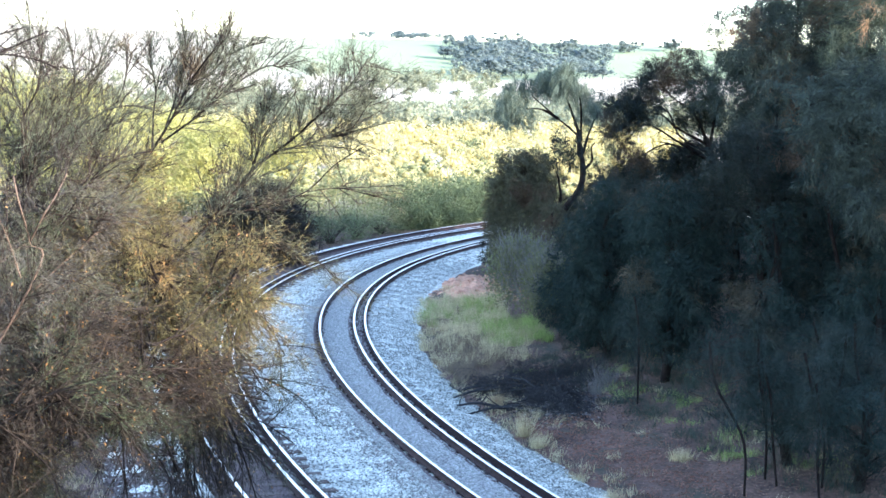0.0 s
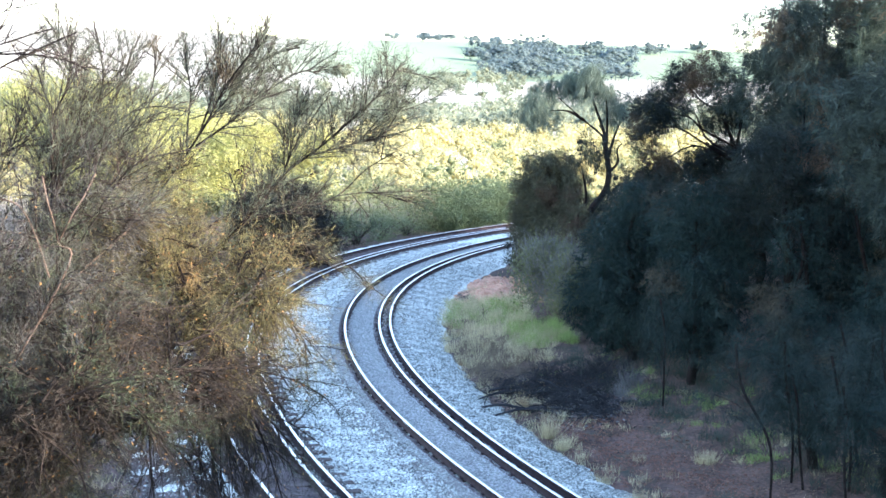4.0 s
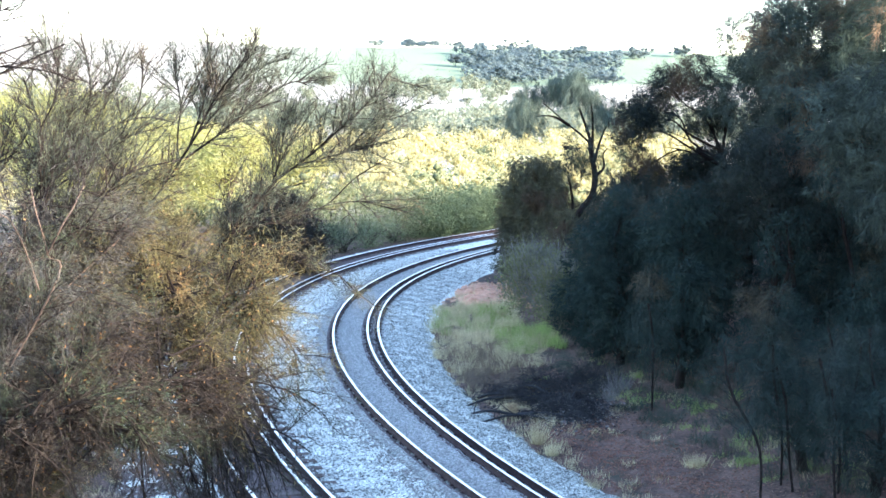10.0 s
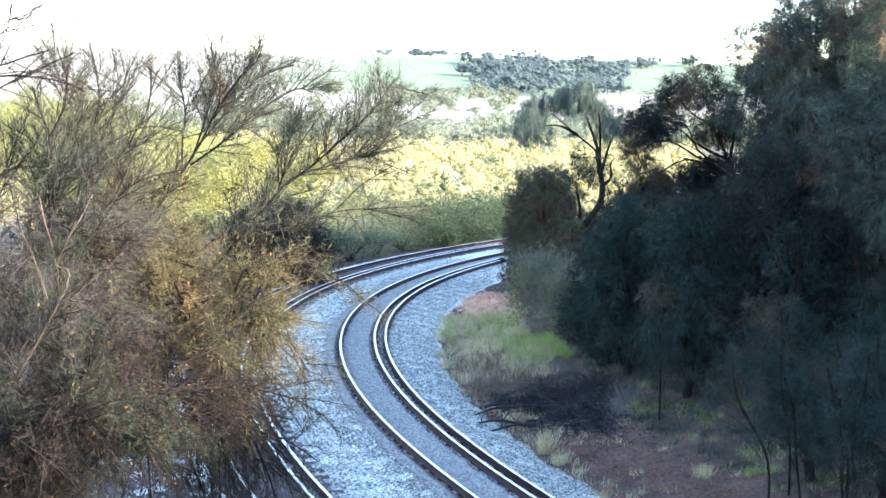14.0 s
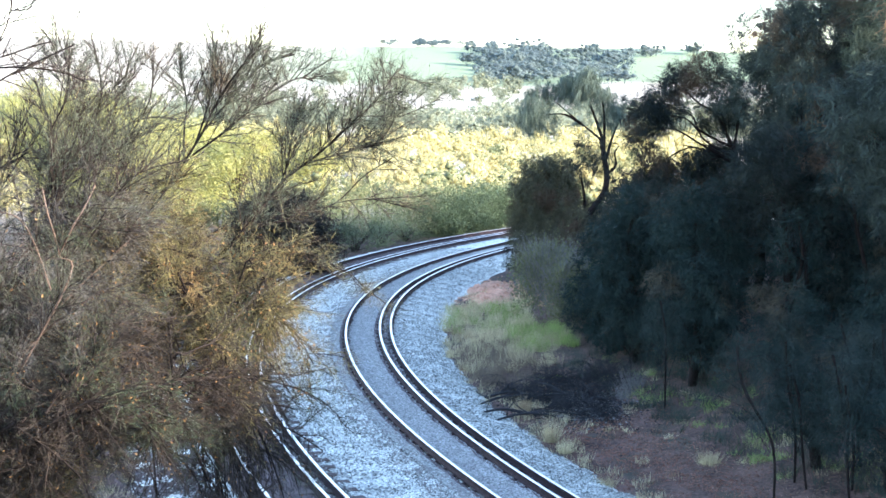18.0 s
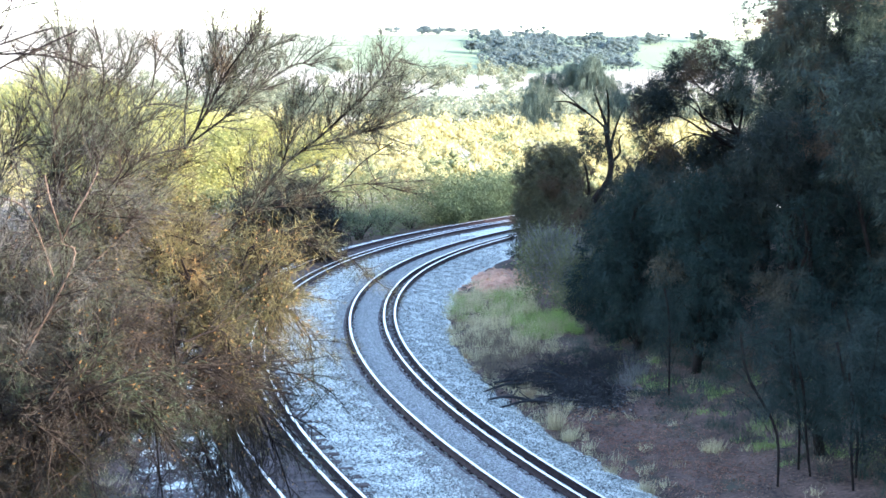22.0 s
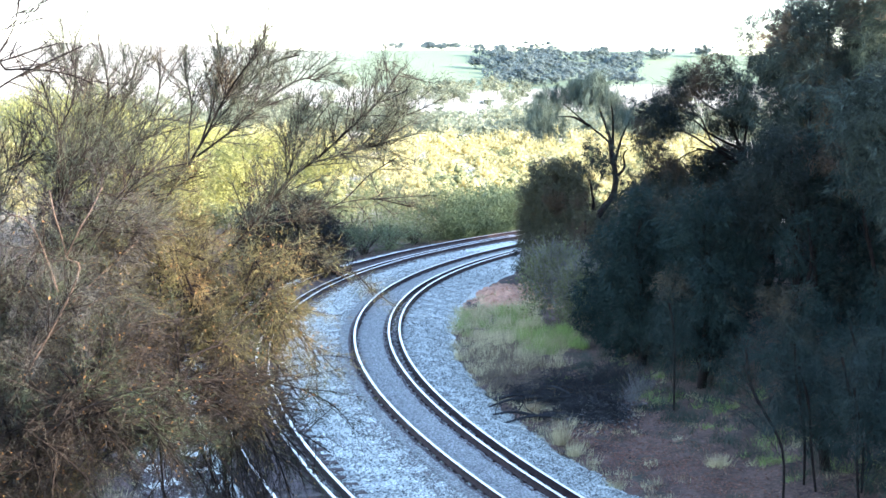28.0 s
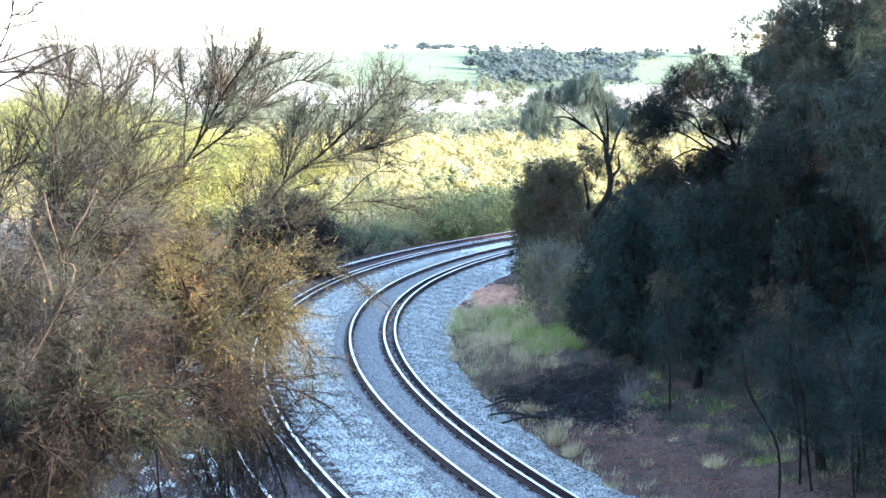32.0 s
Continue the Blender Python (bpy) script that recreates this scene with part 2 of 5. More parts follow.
def ground_material():
    """Earth and litter in the cutting, dry and green paddocks over the valley, told apart by place; the left hill is
    kept pale to paint its haze.
    """
    m = mat("ground", (0.028, 0.017, 0.013), (0.17, 0.1, 0.076), 0.95, scale=1.3, fine=12, bump=1.0, third=(0.05, 0.045, 0.03), third_scale=0.8, third_at=0.55)
    nt = m.node_tree
    n, link = nt.nodes, nt.links.new
    bsdf = n["Principled BSDF"]
    near = bsdf.inputs["Base Color"].links[0].from_socket
    geo = n.new("ShaderNodeNewGeometry")
    xyz = n.new("ShaderNodeSeparateXYZ")
    link(geo.outputs["Position"], xyz.inputs[0])
    field = n.new("ShaderNodeTexNoise")
    field.inputs["Scale"].default_value, field.inputs["Detail"].default_value = 0.0042, 2
    link(geo.outputs["Position"], field.inputs["Vector"])
    lift = n.new("ShaderNodeMath")
    lift.operation, lift.inputs[1].default_value = "MULTIPLY_ADD", 260.0
    link(field.outputs["Fac"], lift.inputs[0])
    link(xyz.outputs[1], lift.inputs[2])
    r = n.new("ShaderNodeMapRange")
    r.inputs["From Min"].default_value, r.inputs["From Max"].default_value = 1010, 1060
    link(lift.outputs[0], r.inputs["Value"])
    paddock = n.new("ShaderNodeMix")
    paddock.data_type = "RGBA"
    paddock.inputs[6].default_value, paddock.inputs[7].default_value = (0.42, 0.37, 0.29, 1), (0.2, 0.245, 0.135, 1)
    # Haze put into the colour: no green on the left of the hill.
    east = n.new("ShaderNodeMapRange")
    east.inputs["From Min"].default_value, east.inputs["From Max"].default_value = -190, -60
    link(xyz.outputs[0], east.inputs["Value"])
    green = n.new("ShaderNodeMath")
    green.operation = "MULTIPLY"
    link(r.outputs[0], green.inputs[0])
    link(east.outputs[0], green.inputs[1])
    link(green.outputs[0], paddock.inputs[0])
    far = n.new("ShaderNodeMapRange")
    far.inputs["From Min"].default_value, far.inputs["From Max"].default_value = 90, 140
    link(xyz.outputs[1], far.inputs["Value"])
    mix = n.new("ShaderNodeMix")
    mix.data_type = "RGBA"
    link(far.outputs[0], mix.inputs[0])
    link(near, mix.inputs[6])
    link(paddock.outputs[2], mix.inputs[7])
    link(mix.outputs[2], bsdf.inputs["Base Color"])
    return m


M["ground"] = ground_material()

# ---- building helpers ----
rng = np.random.default_rng(7)


def soup(name, verts, faces, material, parent=None, label="", smooth=False):
    """A mesh object from arrays: faces is (n, 3) or (n, 4), or a list of such arrays."""
    me = bpy.data.meshes.new(name)
    verts = np.asarray(verts, dtype=np.float32)
    blocks = faces if isinstance(faces, list) else [faces]
    blocks = [np.asarray(b, dtype=np.int32) for b in blocks if len(b)]
    me.vertices.add(len(verts))
    me.vertices.foreach_set("co", verts.ravel())
    loops = np.concatenate([b.ravel() for b in blocks])
    sizes = np.concatenate([np.full(len(b), b.shape[1]) for b in blocks])
    me.loops.add(len(loops))
    me.loops.foreach_set("vertex_index", loops)
    me.polygons.add(len(sizes))
    me.polygons.foreach_set("loop_start", np.concatenate([[0], np.cumsum(sizes)[:-1]]).astype(np.int32))
    if smooth:
        me.polygons.foreach_set("use_smooth", np.ones(len(sizes), dtype=bool))
    me.update(calc_edges=True)
    me.materials.append(material)
    ob = new(name, me)
    if parent:
        ob.parent = parent
    if label:
        tagged(ob, label)
    return ob


def part(name, bm, material, parent, label=""):
    me = bpy.data.meshes.new(name)
    bm.to_mesh(me)
    bm.free()
    me.materials.append(material)
    ob = new(name, me)
    ob.parent = parent
    if label:
        tagged(ob, label)
    return ob


def thing(name, x, y, z, label, category, group="", kind=""):
    ob = new(name)
    ob.location = (x, y, z)
    return tagged(ob, label, category, group, kind)


def unit(v):
    return v / np.maximum(np.linalg.norm(v, axis=-1, keepdims=True), 1e-9)


def tubes(lines, sides=5):
    """Tapered tubes along lines: (points (n, 3), first radius, last radius). Returns vertices and quads."""
    vs, fs, base = [], [], 0
    ang = np.arange(sides) * 2 * np.pi / sides
    for pts, r0, r1 in lines:
        pts = np.asarray(pts, dtype=float)
        n = len(pts)
        d = unit(np.gradient(pts, axis=0))
        mean = np.abs(d).mean(0)
        ref = np.eye(3)[int(np.argmin(mean))][None]
        a = unit(np.cross(d, ref))
        b = np.cross(d, a)
        r = np.linspace(r0, r1, n)[:, None, None]
        ring = pts[:, None] + r * (np.cos(ang)[None, :, None] * a[:, None] + np.sin(ang)[None, :, None] * b[:, None])
        vs.append(ring.reshape(-1, 3))
        i = np.arange(n - 1)[:, None] * sides + np.arange(sides)[None]
        j = np.arange(n - 1)[:, None] * sides + (np.arange(sides)[None] + 1) % sides
        fs.append(base + np.stack([i, j, j + sides, i + sides], -1).reshape(-1, 4))
        base += n * sides
    return np.concatenate(vs), np.concatenate(fs)


def blades(p, d, length, width, bend=0.0):
    """Thin triangles from p along d; bend > 0 lets the tips hang."""
    n = len(p)
    d = unit(d)
    side = unit(np.cross(d, rng.normal(size=(n, 3)))) * np.asarray(width).reshape(-1, 1) / 2
    tip = p + d * np.asarray(length).reshape(-1, 1)
    tip[:, 2] -= bend * np.asarray(length)
    v = np.stack([p - side, p + side, tip], 1).reshape(-1, 3)
    return v, np.arange(3 * n).reshape(-1, 3)


def leaves(p, size, flat=0.0):
    """Small pointed leaves, kite shaped, turned at random."""
    n = len(p)
    d = unit(rng.normal(size=(n, 3)) * np.array([1, 1, 1 - flat]))
    s = unit(np.cross(d, rng.normal(size=(n, 3))))
    size = np.asarray(size).reshape(-1, 1) * rng.uniform(0.6, 1.3, (n, 1))
    v = np.stack([p - d * size * 0.5, p + s * size * 0.22, p + d * size * 0.5, p - s * size * 0.22], 1).reshape(-1, 3)
    return v, np.arange(4 * n).reshape(-1, 4)


def smooth_line(ctrl, n):
    """A curve through control points, with n points."""
    c = np.asarray(ctrl, dtype=float)
    t = np.linspace(0, len(c) - 1, n)
    i = np.clip(t.astype(int), 0, len(c) - 2)
    u = (t - i)[:, None]
    p0, p1, p2, p3 = c[np.maximum(i - 1, 0)], c[i], c[i + 1], c[np.minimum(i + 2, len(c) - 1)]
    return 0.5 * (2 * p1 + (p2 - p0) * u + (2 * p0 - 5 * p1 + 4 * p2 - p3) * u**2 + (3 * p1 - p0 - 3 * p2 + p3) * u**3)


# ---- the line of the railway: the common rail of the inner track, curving to the right ----
STEP = 0.5
S = np.arange(-40, 120, STEP)
_u = np.clip(S, -15, 46) / 50
_k = 0.0134 + 0.0148 * _u - 0.0061 * _u**2 - 0.0137 * _u**3
_th = np.concatenate([[0], np.cumsum(_k * STEP)[:-1]])
_i0 = int(round(40 / STEP))
_th = _th - _th[_i0] - 0.2762
CX = np.concatenate([[0], np.cumsum(np.sin(_th) * STEP)[:-1]])
CY = np.concatenate([[0], np.cumsum(np.cos(_th) * STEP)[:-1]])
CX, CY = CX - CX[_i0] - 0.556, CY - CY[_i0] + 33.717
NX, NY = np.cos(_th), -np.sin(_th)


def at_track(s, o, z=0.0):
    """Place at s metres along the line and o metres to its right."""
    s = np.asarray(s, dtype=float)
    x, y = np.interp(s, S, CX), np.interp(s, S, CY)
    nx, ny = np.interp(s, S, NX), np.interp(s, S, NY)
    return np.stack([x + nx * o, y + ny * o, np.zeros_like(x) + z], -1)


def to_track(x, y):
    """s and o of places, for arrays."""
    x, y = np.atleast_1d(x).astype(float), np.atleast_1d(y).astype(float)
    s, o = np.zeros(len(x)), np.zeros(len(x))
    for a in range(0, len(x), 4000):
        dx, dy = x[a:a + 4000, None] - CX[None], y[a:a + 4000, None] - CY[None]
        i = np.argmin(dx**2 + dy**2, 1)
        k = np.arange(len(i))
        s[a:a + 4000] = S[i]
        o[a:a + 4000] = dx[k, i] * NX[i] + dy[k, i] * NY[i]
        d = np.sqrt(dx[k, i]**2 + dy[k, i]**2)
        o[a:a + 4000] = np.where(d > np.abs(o[a:a + 4000]) + 0.6, np.sign(o[a:a + 4000] + 1e-9) * d, o[a:a + 4000])
    return s, o


def waves(x, y, seed=0.0):
    return (np.sin(0.31 * x + 1.7 * seed) * np.cos(0.27 * y - seed) + 0.6 * np.sin(0.83 * x - 0.6 * y + seed) + 0.4 * np.cos(1.9 * x + 1.3 * y + 2 * seed)) / 2


def ground_z(x, y):
    """Height of the ground: the cutting with its bank, the spur beside it with an added sun-blocking ridge, the valley
    and the hills.
    """
    x, y = np.atleast_1d(x).astype(float), np.atleast_1d(y).astype(float)
    s, o = to_track(x, y)
    right = np.clip(o - 3.3, 0, None)
    spur = np.interp(right, [0, 1.0, 5, 12, 25, 60, 140], [0, 0.1, 0.8, 2.8, 11.0, 25.0, 30.0]) * np.clip((85 - y) / 40, 0, 1)
    # Ridge added out of view, shaped to keep the sun off the cutting.
    spur = np.maximum(spur, np.interp(x, [14, 30, 60, 120], [0, 11, 26, 34]) * np.clip((72 - y) / 25, 0, 1))
    left = np.clip(-o - 6.6, 0, None)
    fall = np.interp(left, [0, 3, 10, 40], [0, 0.1, -0.3, -2.4])
    fall = fall + np.where(y < 26, np.interp(left, [0, 2, 8, 30], [0, 0.7, 2.0, 6.0]), 0) * np.clip((26 - y) / 8, 0, 1)
    local = -0.42 + spur + fall + (0.09 * waves(2 * x, 2 * y) + 0.05 * waves(6 * x, 7 * y, 1.3) + 0.02 * waves(17 * x, 15 * y, 0.7)) * np.clip(np.abs(o + 1.7) - 4.5, 0, 1)
    d = np.hypot(x, y)
    vale = np.interp(d, [0, 110, 300, 420, 600, 800, 1000, 1200, 1400, 1600, 2500, 4500], [-0.6, -2.6, -3.2, -3.0, 0.0, 8, 22, 38, 52, 50, 40, 30])
    vale = vale + np.clip((d - 500) / 900, 0, 1) * 5 * waves(x / 60, y / 60, 1.0)
    blend = np.clip((np.abs(o) - 25) / 35, 0, 1) * np.where(o > 0, np.clip((y - 80) / 40, 0, 1), 1) * np.clip((y - 20) / 30, 0, 1)
    blend = np.maximum(blend, np.clip((d - 150) / 60, 0, 1) * (y > 0))
    return local * (1 - blend) + vale * blend


def gz(x, y):
    return float(ground_z(x, y)[0])


# ---- ground ----


def sheet(xs, ys, zfun, name, material):
    gx, gy = np.meshgrid(xs, ys)
    v = np.stack([gx.ravel(), gy.ravel(), zfun(gx.ravel(), gy.ravel())], 1)
    w = len(xs)
    i = (np.arange(len(ys) - 1)[:, None] * w + np.arange(w - 1)[None]).ravel()
    return soup(name, v, np.stack([i, i + 1, i + w + 1, i + w], 1), material, smooth=True)


_a = np.sinh(np.linspace(-7.4, 7.4, 231)) / math.sinh(7.4) * 3800
_b = np.concatenate([np.linspace(-400, -20, 24)[:-1], np.arange(-20, 24, 1.5), np.arange(24, 70, 0.45), np.arange(70, 110, 1.0), 110 + np.geomspace(1, 4300, 130) - 0.2])
ground = tagged(sheet(_a, _b, ground_z, "ground", M["ground"]), "reddish earth cutting with litter, opening on a valley of paddocks", "ground", kind="structure")

# ballast bed: one strip under both tracks with sloping shoulders
BED_O = np.array([-7.6, -6.9, -5.9, -5.2, -4.75, -4.2, -3.6, -3.0, -2.65, -2.1, -1.6, -1.1, -0.6, 0.0, 0.4, 0.8, 1.2, 1.5, 1.9, 2.3, 2.7, 3.1, 3.6, 4.1])
BED_Z = np.array([-0.75, -0.5, -0.33, -0.305, -0.30, -0.297, -0.297, -0.297, -0.3, -0.31, -0.28, -0.22, -0.17, -0.155, -0.15, -0.15, -0.15, -0.155, -0.17, -0.2, -0.29, -0.4, -0.55, -0.8])


def bed_z(s, o):
    w = 0.5 * np.exp(-((s - 24) / 12.0) ** 2) + 0.05 * np.sin(0.9 * s) + 0.04 * np.sin(2.3 * s + 1) + 0.04 * np.sin(5.7 * s) + 0.03 * np.sin(9.1 * s + 2)
    oo = np.where(o > 2.2, 2.2 + (o - 2.2) / (1 + 0.9 * np.clip(w, -0.2, 1)), o)
    oo = np.where(o < -4.9, -4.9 + (o + 4.9) * (1 + 2.2 * np.clip((s - 6) / 6, 0, 1)), oo)
    dip = sum(np.exp(-((o - r) / 0.13) ** 2) for r in (0, 1.137, 1.505, -4.216, -3.079, -2.711))
    return -0.05 * np.minimum(dip, 1) + np.interp(oo, BED_O, BED_Z) + 0.012 * np.sin(5 * s + 3 * o) + 0.01 * np.sin(11 * o - 3 * s)


_s = np.arange(-30, 84, 0.7)
_o = np.interp(np.linspace(0, len(BED_O) - 1, 150), np.arange(len(BED_O)), BED_O)
_gs, _go = np.meshgrid(_s, _o, indexing="ij")
_low = sum(((_go.ravel() > a) & (_go.ravel() < b)) for a, b in ((-4.72, -2.4), (-0.55, -0.06), (0.1, 1.08), (1.2, 1.45)))
_v = at_track(_gs.ravel(), _go.ravel(), bed_z(_gs.ravel(), _go.ravel()) - 0.035 * _low)
_i = (np.arange(len(_s) - 1)[:, None] * len(_o) + np.arange(len(_o) - 1)[None]).ravel()
ballast_bed = tagged(soup("ballast_bed", _v, np.stack([_i, _i + len(_o), _i + len(_o) + 1, _i + 1], 1), M["ballast"], smooth=True), "grey crushed stone ballast under the railway tracks", "ballast", kind="structure")


def stones(name, count, material, o_range, s_range, size, label):
    """Loose broken stones lying on the bed, one joined mesh."""
    # Crowded towards the near end, where the dark stones stand in for shade.
    s = s_range[0] + (s_range[1] - s_range[0]) * rng.random(count) ** 1.8
    o = rng.uniform(*o_range, count)
    c = at_track(s, o, bed_z(s, o) + 0.004)
    ang = rng.uniform(0, 6.28, (count, 1)) + np.array([[0.0, 1.5, 3.2, 4.6]])
    r = size * rng.uniform(0.6, 1.4, (count, 1)) * rng.uniform(0.7, 1.25, (count, 4))
    rim = np.stack([np.cos(ang) * r, np.sin(ang) * r, size * rng.uniform(-0.5, 0.35, (count, 4))], -1)
    peak = np.stack([rng.normal(0, 0.3, count) * size, rng.normal(0, 0.3, count) * size, size * rng.uniform(0.5, 1.1, count)], -1)
    v = c[:, None] + np.concatenate([rim, peak[:, None]], 1)
    tri = np.array([[0, 1, 4], [1, 2, 4], [2, 3, 4], [3, 0, 4]])
    return tagged(soup(name, v.reshape(-1, 3), (tri[None] + 5 * np.arange(count)[:, None, None]).reshape(-1, 3), material), label, "ballast", kind="stuff")


stones("ballast_stones", 25000, M["stone"], (1.55, 3.3), (-9, 44), 0.031, "loose grey granite ballast stones between and beside the tracks")
stones("ballast_stones", 25000, M["stone"], (-3.1, -0.5), (-9, 44), 0.031, "loose grey granite ballast stones between the two tracks")
stones("ballast_stones", 14000, M["inner_bed"], (0.05, 1.7), (-9, 44), 0.032, "brownish ballast stones between the rails of the inner track")
stones("ballast_stones", 6000, M["track_dirt"], (-1.0, -0.1), (-9, 44), 0.03, "brown stained ballast stones along the outer rail")
stones("ballast_stones", 5000, M["track_bed"], (-4.6, -2.4), (-9, 44), 0.03, "brown stained ballast stones between the rails of the outer track")
stones("ballast_stones", 3200, M["stone"], (-7.0, -4.7), (-9, 8), 0.034, "loose pale ballast stones beside the outer track")



def bed_strip(o0, o1, material, label, proud=0.008):
    """A strip of ballast between the rails, stained or darkened as shade, a little proud of the bed, with ragged edges.
    """
    s, o = np.arange(-26, 84, 0.25), np.linspace(o0, o1, 14)
    mid, half = (o0 + o1) / 2, (o1 - o0) / 2
    a, b = [q.ravel() for q in np.meshgrid(s, o, indexing="ij")]
    rim = np.abs(b - mid) > half - 0.05
    v = at_track(a, b + rim * min(1, half / 0.4) * (0.07 * np.sin(7 * a) + 0.05 * np.sin(17 * a)), bed_z(a, b) + proud - 0.03 * rim)
    i = (np.arange(len(s) - 1)[:, None] * 14 + np.arange(13)[None]).ravel()
    return tagged(soup("track_bed", v, np.stack([i, i + 14, i + 15, i + 1], 1), M[material], smooth=True), label, "ballast", kind="structure")


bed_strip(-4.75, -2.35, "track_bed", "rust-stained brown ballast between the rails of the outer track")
# Brown dirt, and the shade of the bushes painted in with it.
bed_strip(-6.95, -4.85, "track_bed", "brown dirt and painted bush shade on the ballast shoulder under the overhanging wattles")
bed_strip(0.12, 1.02, "inner_dirt", "grey-brown ballast between the rails of the inner track")
bed_strip(1.22, 1.42, "track_bed", "dark brown strip of ballast between the third rail and the inner rail", 0.012)
# Two dark strips paint the shade at the rails' feet.
bed_strip(-0.27, -0.06, "track_bed", "ballast at the foot of the common rail, the rail's shade painted dark", 0.014)
bed_strip(0.88, 1.08, "track_bed", "ballast at the foot of the third rail, the rail's shade painted dark", 0.014)
bed_strip(-0.55, -0.12, "inner_dirt", "rust-stained ballast along the common rail")

# ---- tracks ----
RAIL_HALF = [(0.0, 0.0), (0.030, -0.002), (0.036, -0.012), (0.036, -0.036), (0.010, -0.05), (0.009, -0.118), (0.062, -0.138), (0.07, -0.15), (0.07, -0.158)]


def rail(parent, o, lift, label):
    """One rail swept along the line; the running surface is its own part."""
    s = np.arange(-26, 84, 0.5)
    prof = np.array(RAIL_HALF[1:] + [(-a, b) for a, b in RAIL_HALF[:0:-1]])
    n = len(prof)
    v = np.concatenate([at_track(s, o + a, lift + b)[:, None] for a, b in prof], 1).reshape(-1, 3)
    i = np.arange(len(s) - 1)[:, None] * n
    j, k = np.arange(n - 1)[None], np.arange(1, n)[None]
    f = np.stack([i + j, i + n + j, i + n + k, i + k], -1).reshape(-1, 4)
    body = soup("rail", v, f, M["railside"], parent, label)
    top = [(0.036, -0.010), (0.026, -0.0005), (0.0, 0.002), (-0.026, -0.0005), (-0.036, -0.010)]
    v = np.concatenate([at_track(s, o + a, lift + b + 0.002)[:, None] for a, b in top], 1).reshape(-1, 3)
    i = np.arange(len(s) - 1)[:, None] * 5
    j, k = np.arange(4)[None], np.arange(1, 5)[None]
    soup("running_surface", v, np.stack([i + j, i + n * 0 + 5 + j, i + 5 + k, i + k], -1).reshape(-1, 4), M["railtop"], body, "bright polished rail head", smooth=True)


def bevel_box(name, sx, sy, sz, material, parent, bevel=0.012, label=""):
    bm = bmesh.new()
    bmesh.ops.create_cube(bm, size=1)
    bmesh.ops.scale(bm, vec=(sx, sy, sz), verts=bm.verts)
    bmesh.ops.bevel(bm, geom=bm.edges[:], offset=bevel, segments=1, affect="EDGES")
    return part(name, bm, material, parent, label)


def track(o, lift, label, proud=0.0):
    t = thing("railway_track", 0, 0, 0, label, "railway track", "tracks", "structure")
    for a, txt in ((0.0, "common outer rail"), (1.137, "third rail for the narrow gauge"), (1.505, "inner rail")):
        rail(t, o + a, lift, "rusty steel " + txt)
    first = None
    for s in np.arange(-14, 72, 0.62):
        x, y, _z = at_track(s, o + 0.752)
        yaw = math.atan2(np.interp(s, S, NY), np.interp(s, S, NX)) + rng.normal(0, 0.006)
        if first is None:
            first = bevel_box("sleeper", 2.5, 0.235, 0.14, M["sleeper"], t)
            ob = first
        else:
            ob = new("sleeper", first.data)
            ob.parent = t
        ob.matrix_basis = Matrix.Translation((x, y, lift - 0.161 - 0.07 + proud + rng.normal(0, 0.002))) @ Matrix.Rotation(yaw, 4, "Z")
    # spring clips at every rail seat, too small to tell apart
    cube = np.array([(x, y, z) for x in (-1, 1) for y in (-1, 1) for z in (0, 1)], dtype=float)
    quads = np.array([(0, 1, 3, 2), (4, 6, 7, 5), (0, 4, 5, 1), (2, 3, 7, 6), (1, 5, 7, 3)])
    vs = []
    for s in np.arange(-14, 60, 0.62):
        for a in (0.0, 1.137, 1.505):
            for side in (-0.085, 0.085):
                c = at_track(s, o + a + side)
                nx, ny = np.interp(s, S, NX), np.interp(s, S, NY)
                q = cube * np.array([0.024, 0.045, 0.034])
                vs.append(np.stack([c[0] + q[:, 0] * nx - q[:, 1] * ny, c[1] + q[:, 0] * ny + q[:, 1] * nx, lift - 0.175 + q[:, 2]], 1))
    f = (quads[None] + 8 * np.arange(len(vs))[:, None, None]).reshape(-1, 4)
    tagged(soup("rail_fastening", np.concatenate(vs), f, M["railside"], t), kind="stuff")
    return t


track(0.0, 0.0, "dual gauge railway track with three bright rails on grey ballast", -0.016)
track(-4.216, -0.143, "dual gauge railway track with three rails on brown sleepers, partly behind branches", 0.022)

# black lubricator boxes at the outer track's rails
for s, o in ((1.0, -3.2), (-0.9, -3.2), (0.6, -2.62)):
    x, y, _z = at_track(s, o)
    box = thing("rail_lubricator", x, y, -0.3, "small black lubricator box clamped beside a rail", "rail fitting", "rail fittings")
    bevel_box("body", 0.13, 0.2, 0.2, M["blackbox"], box, 0.02).location = (0, 0, 0.1)
    bevel_box("clamp", 0.2, 0.06, 0.04, M["blackbox"], box, 0.008).location = (0, 0, 0.04)

# ---- trees ----


